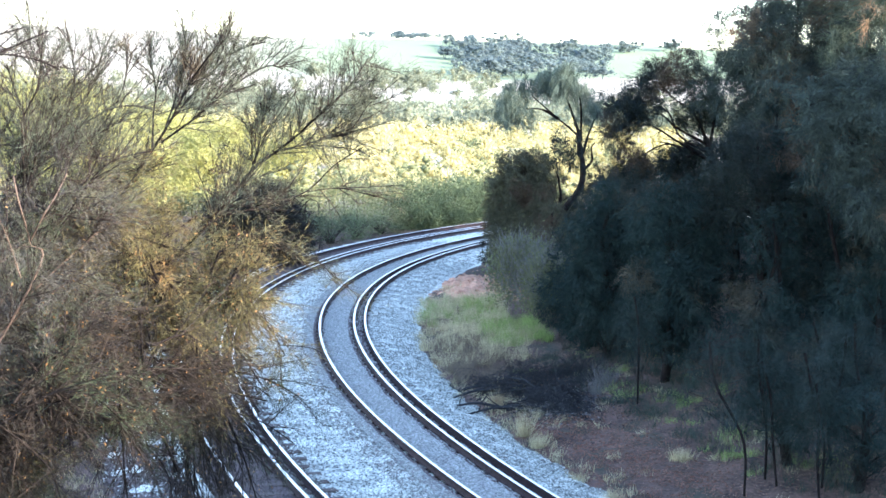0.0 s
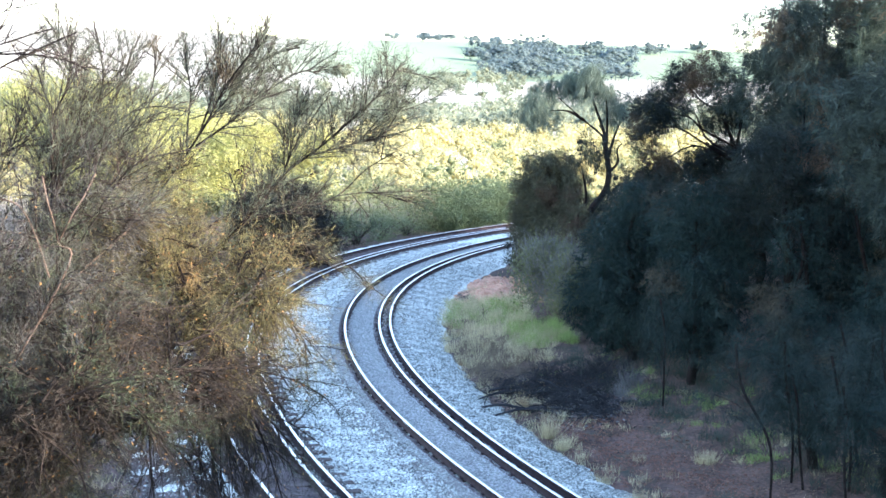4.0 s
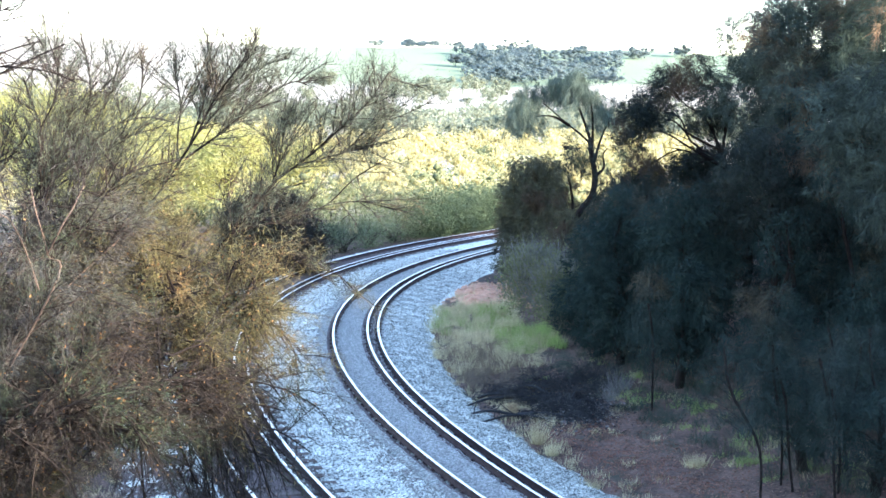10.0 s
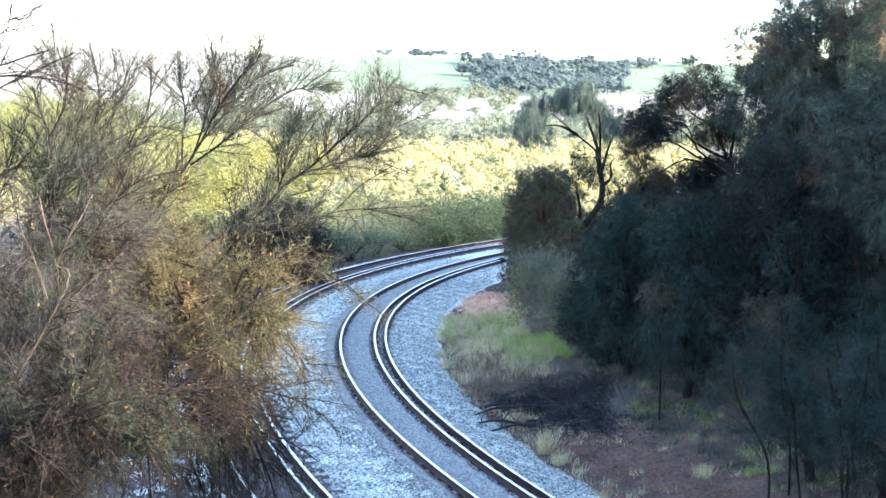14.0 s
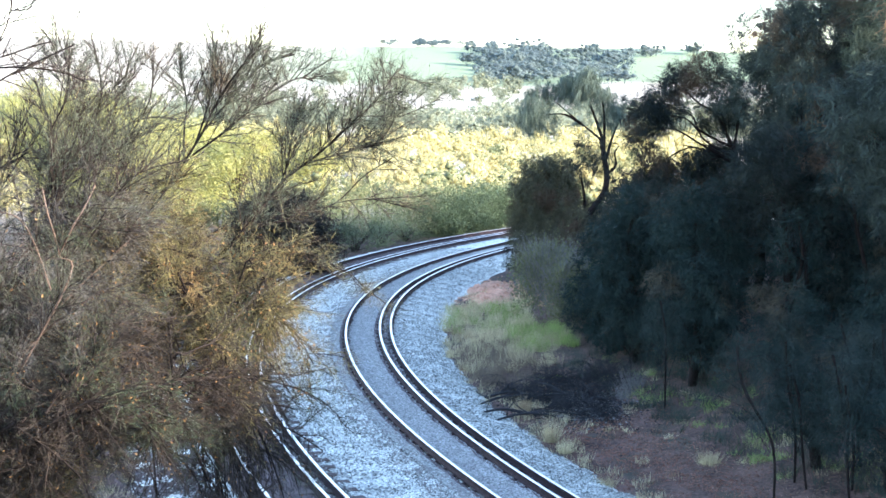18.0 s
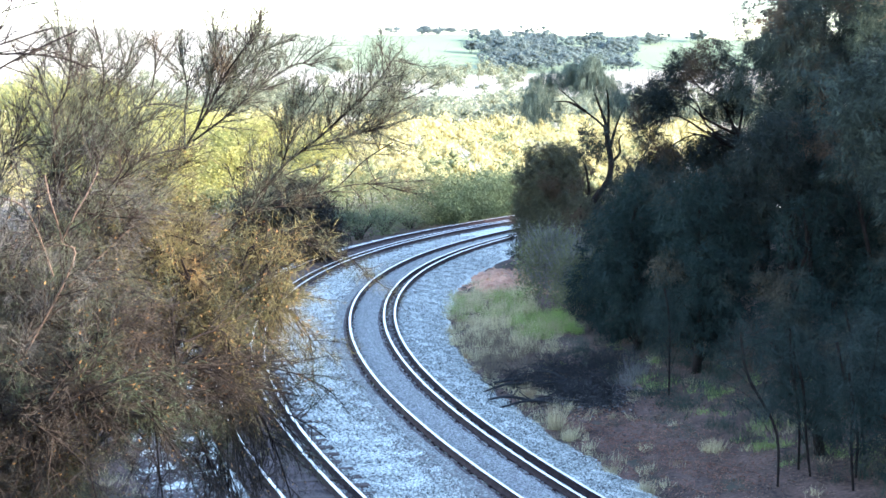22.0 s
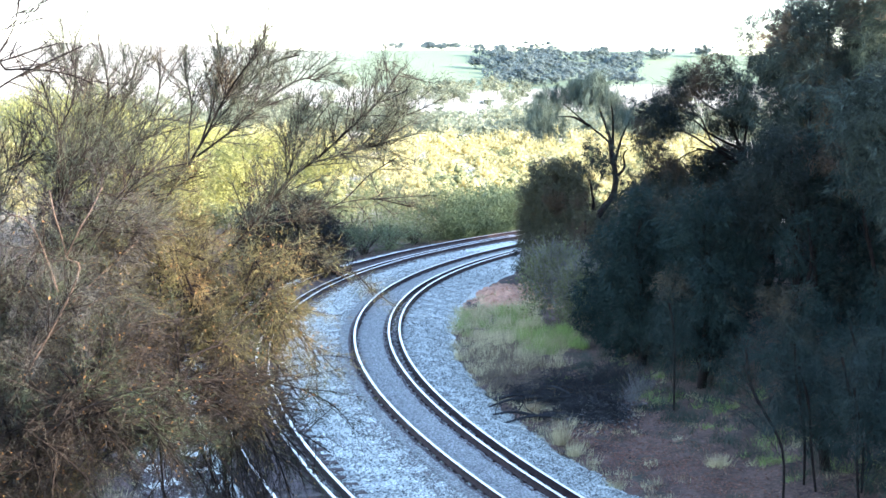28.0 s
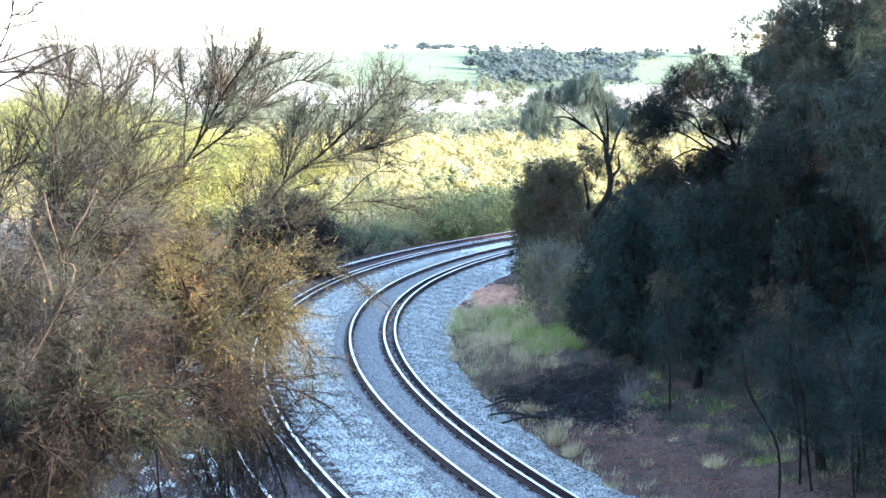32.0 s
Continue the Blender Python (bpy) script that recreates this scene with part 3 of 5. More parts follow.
def sheoak(x, y, height, radius, material, label, plumes=24, density=1.0, low=0.12, lean=(0, 0), strand=(0.12, 0.36), width=0.0205, trunk=0.13, spread=0.33, droop=0.42):
    """A she-oak: trunk, limbs to every plume, and plumes of fine hanging branchlets gathered in tufts."""
    z0 = gz(x, y) - 0.05
    t = thing("sheoak_tree", x, y, z0, label, "tree", "she-oaks")
    top = np.array([lean[0], lean[1], height * 0.93])
    line = smooth_line([(0, 0, 0), (0.1 * rng.normal() + lean[0] * 0.2, 0.1 * rng.normal(), height * 0.35), (lean[0] * 0.6 + 0.15 * rng.normal(), lean[1] * 0.6, height * 0.68), top], 14)
    u = low + (0.97 - low) * (np.arange(plumes) + rng.random(plumes)) / plumes
    prof = np.sin(np.pi * np.clip((u - low) / (1 - low), 0, 1) ** 0.8 * 0.9 + 0.2) ** 0.7
    ang = np.arange(plumes) * 2.39996 + rng.normal(0, 0.4, plumes)
    rad = radius * prof * rng.uniform(0.45, 0.95, plumes)
    axis = np.stack([np.interp(u, np.linspace(0, 0.93, 14), line[:, k]) for k in (0, 1)] + [u * height], 1)
    cen = axis + np.stack([np.cos(ang) * rad, np.sin(ang) * rad, np.zeros(plumes)], 1)
    limbs = []
    for c, uu in zip(cen, u):
        k = max(0.04, uu - rng.uniform(0.12, 0.3))
        p0 = np.array([np.interp(k, np.linspace(0, 0.93, 14), line[:, j]) for j in range(3)])
        mid = (p0 + c) / 2 + np.array([0, 0, 0.12 * np.linalg.norm(c - p0)])
        limbs.append((smooth_line([p0, mid, c], 6), trunk * 0.28 * (1.15 - uu), 0.008))
    v, f = tubes([(line, trunk, 0.03)], 9)
    stem = soup("trunk", v, f, M["bark"], t, smooth=True)
    for q in limbs[:6]:
        v, f = tubes([q], 5)
        soup("limb", v, f, M["bark"], stem)
    if len(limbs) > 6:
        v, f = tubes(limbs[6:], 4)
        tagged(soup("branchwork", v, f, M["bark"], stem), kind="stuff")
    hang_plumes(t, cen, radius * spread * rng.uniform(0.65, 1.35, plumes) * (0.6 + 0.4 * prof), material, density, strand, width, droop)
    return t


def hang_plumes(tree, cen, size, material, density=1.0, strand=(0.12, 0.34), width=0.02, droop=0.42):
    """The crown: round every centre a loose shell of tufts, each tuft a spray of drooping branchlets."""
    per = 16
    count = np.maximum(6, (density * 185 * size**2).astype(int))
    i = np.repeat(np.arange(len(cen)), count)
    shell = unit(rng.normal(size=(len(i), 3))) * rng.uniform(0.55, 1.06, (len(i), 1))
    tc = cen[i] + shell * size[i, None] * np.array([1, 1, 0.9]) + rng.normal(size=(len(i), 3)) * size[i, None] * 0.13
    tc[:, 2] = np.maximum(tc[:, 2], 0.3)
    n = len(tc) * per
    out = np.repeat(shell * np.array([1, 1, 0.55]), per, 0)
    p = np.repeat(tc, per, 0) + rng.normal(0, 0.06, (n, 3))
    d = 0.55 * out + np.repeat(rng.normal(0, 0.4, (len(tc), 3)), per, 0) + np.array([0, 0, -droop]) + rng.normal(0, 0.38, (n, 3))
    v, f = blades(p, d, rng.uniform(*strand, n), width * rng.uniform(0.6, 1.3, n))
    return soup("crown", v, f, material, tree)


def shrub(x, y, height, radius, material, label, count=5000, leaf=0.09, name="shrub", group="trackside shrubs"):
    """A leafy shrub: several stems from the ground and leaves gathered in uneven clumps."""
    t = thing(name, x, y, gz(x, y) - 0.03, label, "shrub", group)
    k = 26
    c = unit(rng.normal(size=(k, 3))) * rng.uniform(0.45, 0.95, (k, 1)) * np.array([radius, radius, height * 0.5]) + np.array([0, 0, height * 0.46])
    v, f = tubes([(smooth_line([(0.1 * rng.normal(), 0.1 * rng.normal(), 0), q * np.array([0.45, 0.45, 0.6]), q], 6), 0.03, 0.006) for q in c], 4)
    tagged(soup("stem_growth", v, f, M["twig"], t), kind="stuff")
    i = rng.integers(0, k, count)
    p = c[i] + rng.normal(size=(count, 3)) * np.array([radius, radius, height * 0.5]) * 0.27
    p[:, 2] = np.abs(p[:, 2] - 0.05) + 0.05
    v, f = leaves(p, leaf)
    soup("crown", v, f, material, t)
    return t


# she-oaks along the foot of the spur
rng = np.random.default_rng(21)
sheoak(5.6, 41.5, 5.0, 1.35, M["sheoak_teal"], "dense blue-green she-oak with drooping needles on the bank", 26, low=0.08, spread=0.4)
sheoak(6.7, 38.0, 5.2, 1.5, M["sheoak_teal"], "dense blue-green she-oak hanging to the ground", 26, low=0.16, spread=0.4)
sheoak(8.7, 37.5, 6.4, 1.7, M["sheoak_shaded"], "dark she-oak with brown tips low on the bank", 18, low=0.62)
sheoak(10.8, 42.5, 9.6, 2.8, M["sheoak"], "tall grey-green she-oak with drooping needles and brown tips", 40, low=0.42, spread=0.3)
sheoak(12.6, 45.5, 10.8, 2.6, M["sheoak"], "tall dark she-oak behind the others on the bank", 30, 0.9, low=0.3)
sheoak(13.4, 38.5, 12.5, 3.2, M["sheoak_green"], "tall grey-green she-oak towering over the cutting", 32, low=0.4)
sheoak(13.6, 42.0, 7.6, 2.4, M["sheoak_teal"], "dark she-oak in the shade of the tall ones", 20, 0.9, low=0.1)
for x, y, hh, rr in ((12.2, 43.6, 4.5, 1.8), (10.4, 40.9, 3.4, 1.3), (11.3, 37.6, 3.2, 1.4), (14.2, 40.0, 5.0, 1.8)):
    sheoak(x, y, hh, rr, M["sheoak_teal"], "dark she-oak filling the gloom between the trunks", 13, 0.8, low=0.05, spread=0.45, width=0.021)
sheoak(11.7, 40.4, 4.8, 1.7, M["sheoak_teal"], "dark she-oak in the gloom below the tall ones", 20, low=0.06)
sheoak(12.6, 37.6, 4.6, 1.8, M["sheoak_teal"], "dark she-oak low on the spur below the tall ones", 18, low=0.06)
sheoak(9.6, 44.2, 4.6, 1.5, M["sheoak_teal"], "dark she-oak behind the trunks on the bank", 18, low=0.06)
sheoak(8.9, 46.8, 4.5, 1.35, M["sheoak_shaded"], "dark she-oak below the fan of bare limbs", 18, low=0.1)
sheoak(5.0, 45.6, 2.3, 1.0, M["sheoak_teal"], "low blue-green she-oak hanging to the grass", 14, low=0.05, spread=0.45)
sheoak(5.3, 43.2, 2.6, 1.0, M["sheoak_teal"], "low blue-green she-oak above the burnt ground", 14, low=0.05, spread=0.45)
sheoak(3.75, 67.2, 1.5, 0.75, M["sheoak_shaded"], "low dark shrub beside the earth heap", 12, low=0.05, spread=0.5)
sheoak(4.5, 66.4, 2.0, 1.0, M["sheoak_brown"], "low brown shrub beside the ballast at the bend", 14, low=0.05, spread=0.45)
# Unseen trees, added only to block the sun from the far track.
for x, y, hh, rr in ((20.0, 80.0, 9.0, 3.0), (19.0, 76.5, 9.0, 3.0), (23.0, 82.5, 10.0, 3.2)):
    sheoak(x, y, hh, rr, M["sheoak_shaded"], "hidden she-oak added on the spur to keep the sun off the bend", 18, 0.35, low=0.08, width=0.03)
sheoak(6.6, 55.2, 3.8, 0.7, M["sheoak_teal"], "narrow blue-green she-oak beside the crooked trunk", 16, low=0.06, spread=0.5)
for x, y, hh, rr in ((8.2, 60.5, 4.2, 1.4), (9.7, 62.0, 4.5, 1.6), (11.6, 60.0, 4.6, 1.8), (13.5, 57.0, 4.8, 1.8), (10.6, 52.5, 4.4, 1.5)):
    sheoak(x, y, hh, rr, M["sheoak_shaded"], "low dark she-oak on the spur behind the bent tree", 15, 0.9, low=0.06, spread=0.42)
sheoak(7.3, 57.5, 4.7, 1.3, M["sheoak_shaded"], "dark she-oak behind the crooked trunk", 18, low=0.1)
sheoak(6.0, 62.8, 4.9, 1.2, M["sheoak_brown"], "brown-green she-oak shrub beside the bent tree", 18, low=0.06)
sheoak(7.4, 54.0, 4.1, 1.2, M["sheoak_teal"], "blue-green she-oak at the foot of the bent tree", 18, low=0.08)
sheoak(11.2, 32.5, 8.4, 2.5, M["sheoak"], "grey-green she-oak leaning over the bank", 30, low=0.5, spread=0.3)
sheoak(9.3, 48.5, 5.2, 1.6, M["sheoak_shaded"], "dark she-oak between the bent tree and the tall ones", 16, low=0.1)
sheoak(7.9, 53.0, 4.9, 1.5, M["sheoak_shaded"], "dark she-oak behind the bank with thin branches", 18, low=0.1)
sheoak(13.5, 51.0, 8.5, 2.8, M["sheoak"], "tall dark she-oak on the spur", 22, 0.5, width=0.026)
sheoak(17.5, 46.0, 10.0, 3.2, M["sheoak"], "tall dark she-oak higher up the spur", 20, 0.4, width=0.03)
sheoak(10.2, 57.0, 3.2, 1.7, M["sheoak"], "dark she-oak on the spur above the curve", 16)
sheoak(4.95, 64.8, 5.3, 2.0, M["sheoak_brown"], "rounded brown-green she-oak shrub at the bend", 32, 1.5, low=0.06, spread=0.4)
sheoak(6.3, 62.0, 3.0, 1.3, M["sheoak_brown"], "low olive she-oak shrub behind the bent tree", 18, low=0.05)
sheoak(5.45, 58.4, 3.2, 1.35, M["sheoak_brown"], "low olive she-oak shrub at the bend", 20, low=0.05)
sheoak(7.6, 55.5, 4.4, 1.35, M["sheoak_teal"], "low blue-green she-oak shrub below the bent tree", 20, low=0.06)
sheoak(8.0, 58.0, 2.9, 1.5, M["sheoak_teal"], "low blue-green she-oak below the bent tree", 16, low=0.08)
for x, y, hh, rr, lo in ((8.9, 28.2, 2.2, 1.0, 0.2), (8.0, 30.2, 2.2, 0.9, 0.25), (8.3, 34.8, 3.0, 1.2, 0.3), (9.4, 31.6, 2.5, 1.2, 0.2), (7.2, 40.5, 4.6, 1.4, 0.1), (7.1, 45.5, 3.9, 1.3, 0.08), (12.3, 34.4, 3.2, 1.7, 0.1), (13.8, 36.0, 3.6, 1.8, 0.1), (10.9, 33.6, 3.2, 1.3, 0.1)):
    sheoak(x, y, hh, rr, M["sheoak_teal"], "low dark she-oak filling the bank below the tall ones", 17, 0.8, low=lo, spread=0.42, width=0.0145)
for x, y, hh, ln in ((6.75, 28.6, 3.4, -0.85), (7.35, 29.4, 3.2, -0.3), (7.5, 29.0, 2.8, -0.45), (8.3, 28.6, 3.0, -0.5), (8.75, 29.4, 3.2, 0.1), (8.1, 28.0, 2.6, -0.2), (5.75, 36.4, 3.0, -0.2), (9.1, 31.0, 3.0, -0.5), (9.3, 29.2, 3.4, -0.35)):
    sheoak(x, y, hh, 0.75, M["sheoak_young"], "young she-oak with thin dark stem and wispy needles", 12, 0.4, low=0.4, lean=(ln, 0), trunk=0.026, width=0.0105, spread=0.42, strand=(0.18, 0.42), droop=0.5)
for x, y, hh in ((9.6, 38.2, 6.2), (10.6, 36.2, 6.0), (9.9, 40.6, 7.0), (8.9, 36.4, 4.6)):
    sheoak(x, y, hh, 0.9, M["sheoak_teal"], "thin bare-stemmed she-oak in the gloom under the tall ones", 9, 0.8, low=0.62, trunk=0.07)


def open_sheoak(x, y):
    """A she-oak whose crown has opened on the valley side: a fan of bare limbs with plumes at their ends."""
    z0 = gz(x, y) - 0.05
    t = thing("open_sheoak_tree", x, y, z0, "dark she-oak with a fan of bare limbs and feathery ends", "tree", "she-oaks")
    hub = np.array([8.95 - x, 45.0 - y, 6.5 - z0])
    v, f = tubes([(smooth_line([(0, 0, 0), (0.1, 0, 0.4 * hub[2]), hub], 14), 0.14, 0.08)], 9)
    stem = soup("trunk", v, f, M["bark"], t, smooth=True)
    ends = []
    for ex, ez, sag in ((-1.75, 1.9, 0.1), (-0.95, 1.95, -0.05), (-2.05, 1.05, 0.2), (-2.75, 0.8, 0.25), (-2.9, 0.0, 0.3), (-2.3, -0.75, 0.25), (-0.1, 1.7, 0.0), (-1.5, -1.1, 0.1), (-1.2, -0.5, 0.15), (0.6, 2.4, 0.0)):
        e = hub + np.array([ex, rng.uniform(-0.7, 0.7), ez])
        q = smooth_line([hub - np.array([0, 0, rng.uniform(0, 0.6)]), hub * 0.65 + e * 0.35 + rng.normal(0, 0.12, 3), hub * 0.35 + e * 0.65 + rng.normal(0, 0.15, 3) + np.array([0, 0, sag]), e], 9)
        v, f = tubes([(q, 0.042, 0.012)], 6)
        soup("limb", v, f, M["bark"], stem)
        ends.append(e)
        twigs = []
        for _ in range(9):
            k = rng.integers(3, 9)
            w = q[k] + rng.normal(0, 0.32, 3) + np.array([-0.2, 0, 0.1])
            twigs.append((smooth_line([q[k], (q[k] + w) / 2 + rng.normal(0, 0.05, 3), w], 5), 0.012, 0.004))
        v, f = tubes(twigs, 4)
        tagged(soup("branchwork", v, f, M["bark"], stem), kind="stuff")
    ends = np.array(ends)
    more = np.concatenate([ends, hub + np.array([(-0.5, 0.3, 0.7), (-0.2, 0.4, -0.2), (-0.9, 0.5, -0.7), (-0.5, -0.3, 1.4), (0.0, 0.2, 0.9)]), ends[:6] + rng.normal(0, 0.35, (6, 3)) + np.array([-0.1, 0, 0.1])])
    hang_plumes(t, more, rng.uniform(0.42, 0.72, len(more)), M["sheoak_shaded"], 1.5, (0.18, 0.45), 0.015, 0.45)


rng = np.random.default_rng(26)
open_sheoak(9.4, 45.2)


def bent_sheoak(x, y):
    """The lone she-oak with a crooked dark trunk and an umbrella of hanging needles."""
    z0 = gz(x, y) - 0.05
    t = thing("bent_sheoak_tree", x, y, z0, "lone she-oak with crooked dark trunk and umbrella crown", "tree", "she-oaks")
    h = 8.9 - z0
    trunk = smooth_line([(0.1, 0, 0), (0.0, 0, 0.15 * h), (0.1, 0, 0.28 * h), (0.4, 0.05, 0.36 * h), (0.9, 0.05, 0.44 * h), (1.0, 0, 0.53 * h), (0.84, 0, 0.62 * h), (0.75, 0, 0.7 * h)], 22)
    limbs = [
        [(0.95, 0, 0.58 * h), (0.75, 0.1, 0.68 * h), (-0.1, 0.2, 0.76 * h), (-1.2, 0.1, 0.86 * h)],
        [(0.85, 0, 0.66 * h), (0.8, -0.2, 0.8 * h), (0.6, -0.3, 0.93 * h)],
        [(0.95, 0, 0.6 * h), (1.25, 0.1, 0.72 * h), (1.6, 0.2, 0.8 * h)],
        [(0.75, 0, 0.7 * h), (0.3, 0.4, 0.84 * h), (-0.2, 0.5, 0.94 * h)],
        [(-0.1, 0.2, 0.76 * h), (-0.8, -0.3, 0.8 * h), (-1.5, -0.3, 0.8 * h)],
        [(1.0, 0, 0.53 * h), (1.35, 0.0, 0.57 * h), (1.3, 0.05, 0.63 * h), (1.5, 0.1, 0.66 * h)],
    ]
    v, f = tubes([(trunk, 0.17, 0.1)], 9)
    stem = soup("trunk", v, f, M["bark"], t, smooth=True)
    for q in limbs:
        v, f = tubes([(smooth_line(q, 9), 0.07, 0.015)], 6)
        soup("limb", v, f, M["bark"], stem)
    cen = np.array([(-1.5, 0, 0.86), (-1.1, 0.3, 0.91), (-1.7, -0.3, 0.8), (0.0, 0.3, 0.95), (0.5, -0.2, 0.97), (0.25, 0.2, 0.9), (0.9, 0.2, 0.92), (1.4, 0.1, 0.86), (-0.3, 0.4, 0.91), (1.8, 0.2, 0.8), (0.7, -0.4, 0.91), (-1.8, -0.2, 0.77)]) * np.array([1, 1, h]) - np.array([0.45, 0, 0])
    k = 32
    tc = np.repeat(cen, k, 0) + rng.normal(size=(len(cen) * k, 3)) * np.array([0.34, 0.34, 0.24])
    n = len(tc) * 40
    p = np.repeat(tc, 40, 0) + rng.normal(0, 0.06, (n, 3))
    d = np.array([-0.05, 0, -0.9]) + 0.5 * np.repeat(rng.normal(0, 0.5, (len(tc), 3)), 40, 0) + rng.normal(0, 0.3, (n, 3))
    v, f = blades(p, d, rng.uniform(0.25, 0.75, n), 0.012 * rng.uniform(0.6, 1.3, n))
    soup("crown", v, f, M["sheoak_grey"], t)


bent_sheoak(5.8, 60.0)

# shrubs outside the curve
rng = np.random.default_rng(22)
for s, o, hh, rr, m in ((38.0, -6.3, 2.2, 1.6, "shrub"), (41, -6.2, 2.0, 1.6, "shrub"), (44, -6.3, 2.1, 1.6, "shrub_light"), (47, -6.4, 1.9, 1.6, "shrub"), (50, -6.6, 2.4, 1.7, "shrub_dark"),
                        (51, -5.9, 1.2, 1.0, "shrub_dark"), (53.4, -5.9, 1.3, 1.0, "shrub_dark"), (56, -5.9, 1.2, 1.0, "shrub_dark"), (58.6, -5.9, 1.3, 1.1, "shrub_dark"), (61.4, -5.9, 1.2, 1.0, "shrub_dark"), (52.5, -6.7, 2.9, 1.9, "shrub_dark"), (55.5, -6.8, 2.9, 2.0, "shrub_dark"), (58.5, -6.8, 2.7, 1.8, "shrub_dark"), (61, -7.2, 2.5, 1.8, "shrub_dark"), (47, -10.5, 2.8, 2.4, "shrub_light"), (41, -10.5, 3.0, 2.4, "shrub_light"), (65, -7.2, 2.6, 2.0, "shrub_dark"),
                        (36, -9.5, 3.4, 2.2, "shrub"), (52, -12, 2.9, 2.4, "shrub_light"), (58, -12, 2.9, 2.4, "shrub_light")):
    x, y, _z = at_track(s, o)
    shrub(x, y, hh, rr, M[m], leaf=0.1 if m == "shrub_dark" else 0.09, count=11000 if m == "shrub_dark" else 5000, label={"shrub": "green leafy shrub beside the outer track", "shrub_light": "light green leafy shrub beside the outer track", "shrub_dark": "dense dark green shrub beyond the bend of the outer track"}[m])


def tangle(x, y, height, radius):
    """A half-dead dark bush of bare arching stems beside the outer track."""
    t = thing("thicket", x, y, gz(x, y) - 0.05, "dark half-dead thicket of tangled brown stems", "bush", "trackside shrubs")
    stems = []
    for k in range(240):
        a, r = rng.uniform(0, 2 * np.pi), radius * rng.uniform(0.5, 1.25)
        hh = height * rng.uniform(0.35, 1.0)
        e = np.array([np.cos(a) * r, np.sin(a) * r, hh * rng.uniform(0.02, 0.8)])
        b = rng.normal(0, 0.45 * radius, 2)
        m = rng.normal(0, 0.4 * radius, 2)
        stems.append((smooth_line([(b[0], b[1], 0), (m[0], m[1], hh * rng.uniform(0.5, 1)), e], 8), 0.026, 0.008))
    for q in stems[:24]:
        v, f = tubes([q], 5)
        soup("stem", v, f, M["dead_stem"], t)
    v, f = tubes(stems[24:], 4)
    tagged(soup("stem_growth", v, f, M["twig"], t), kind="stuff")
    n = 36000
    c = unit(rng.normal(size=(30, 3))) * rng.uniform(0.4, 0.95, (30, 1)) * np.array([radius, radius, height * 0.45]) + np.array([0, 0, height * 0.5])
    p = c[rng.integers(0, 30, n)] + rng.normal(size=(n, 3)) * radius * 0.22
    p[:, 2] = np.abs(p[:, 2])
    v, f = blades(p, rng.normal(size=(n, 3)) + np.array([0, 0, -0.4]), rng.uniform(0.12, 0.35, n), 0.022)
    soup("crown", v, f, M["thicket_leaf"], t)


for x, y, hh, rr in ((-6.3, 66.3, 4.1, 1.85), (-8.2, 67.8, 3.6, 1.7)):
    tangle(x, y, hh, rr)


# far trees: sunlit gums on the valley's edge
def gum(x, y, height, radius, label, material="gum", count=15000, leaf=0.18, group="gum trees"):
    t = thing("gum_tree", x, y, gz(x, y) - 0.1, label, "tree", group)
    k = 22
    c = unit(rng.normal(size=(k, 3))) * rng.uniform(0.5, 1.0, (k, 1)) * np.array([radius, radius, height * 0.34]) + np.array([0, 0, height * 0.62])
    lines = [(smooth_line([(0, 0, 0), (0.2 * rng.normal(), 0.2 * rng.normal(), height * 0.35), (0.3 * rng.normal(), 0, height * 0.6)], 8), 0.22, 0.1)]
    v, f = tubes(lines, 7)
    stem = soup("trunk", v, f, M["redbark"], t, smooth=True)
    v, f = tubes([(smooth_line([(0, 0, height * rng.uniform(0.25, 0.5)), q * np.array([0.5, 0.5, 0.85]), q], 6), 0.08, 0.02) for q in c], 4)
    tagged(soup("branchwork", v, f, M["redbark"], stem), kind="stuff")
    i = rng.integers(0, k, count)
    p = c[i] + rng.normal(size=(count, 3)) * np.array([radius, radius, height * 0.3]) * 0.2
    v, f = blades(p, rng.normal(size=p.shape) + np.array([0, 0, -0.4]), leaf * rng.uniform(0.6, 1.3, count), leaf * 0.35)
    soup("crown", v, f, M[material], t)


for x, y, hh, rr in ((-13, 62, 7.0, 2.6), (-17, 74, 8.5, 3.2), (-22, 82, 10.0, 3.6), (-12, 88, 7.0, 3.0), (-17, 98, 8.0, 3.4), (-25, 100, 11.0, 4.0), (-9, 104, 6.0, 2.8), (-30, 112, 11.0, 4.2)):
    gum(x, y, hh, rr, "sunlit yellow-green tree on the valley's edge")


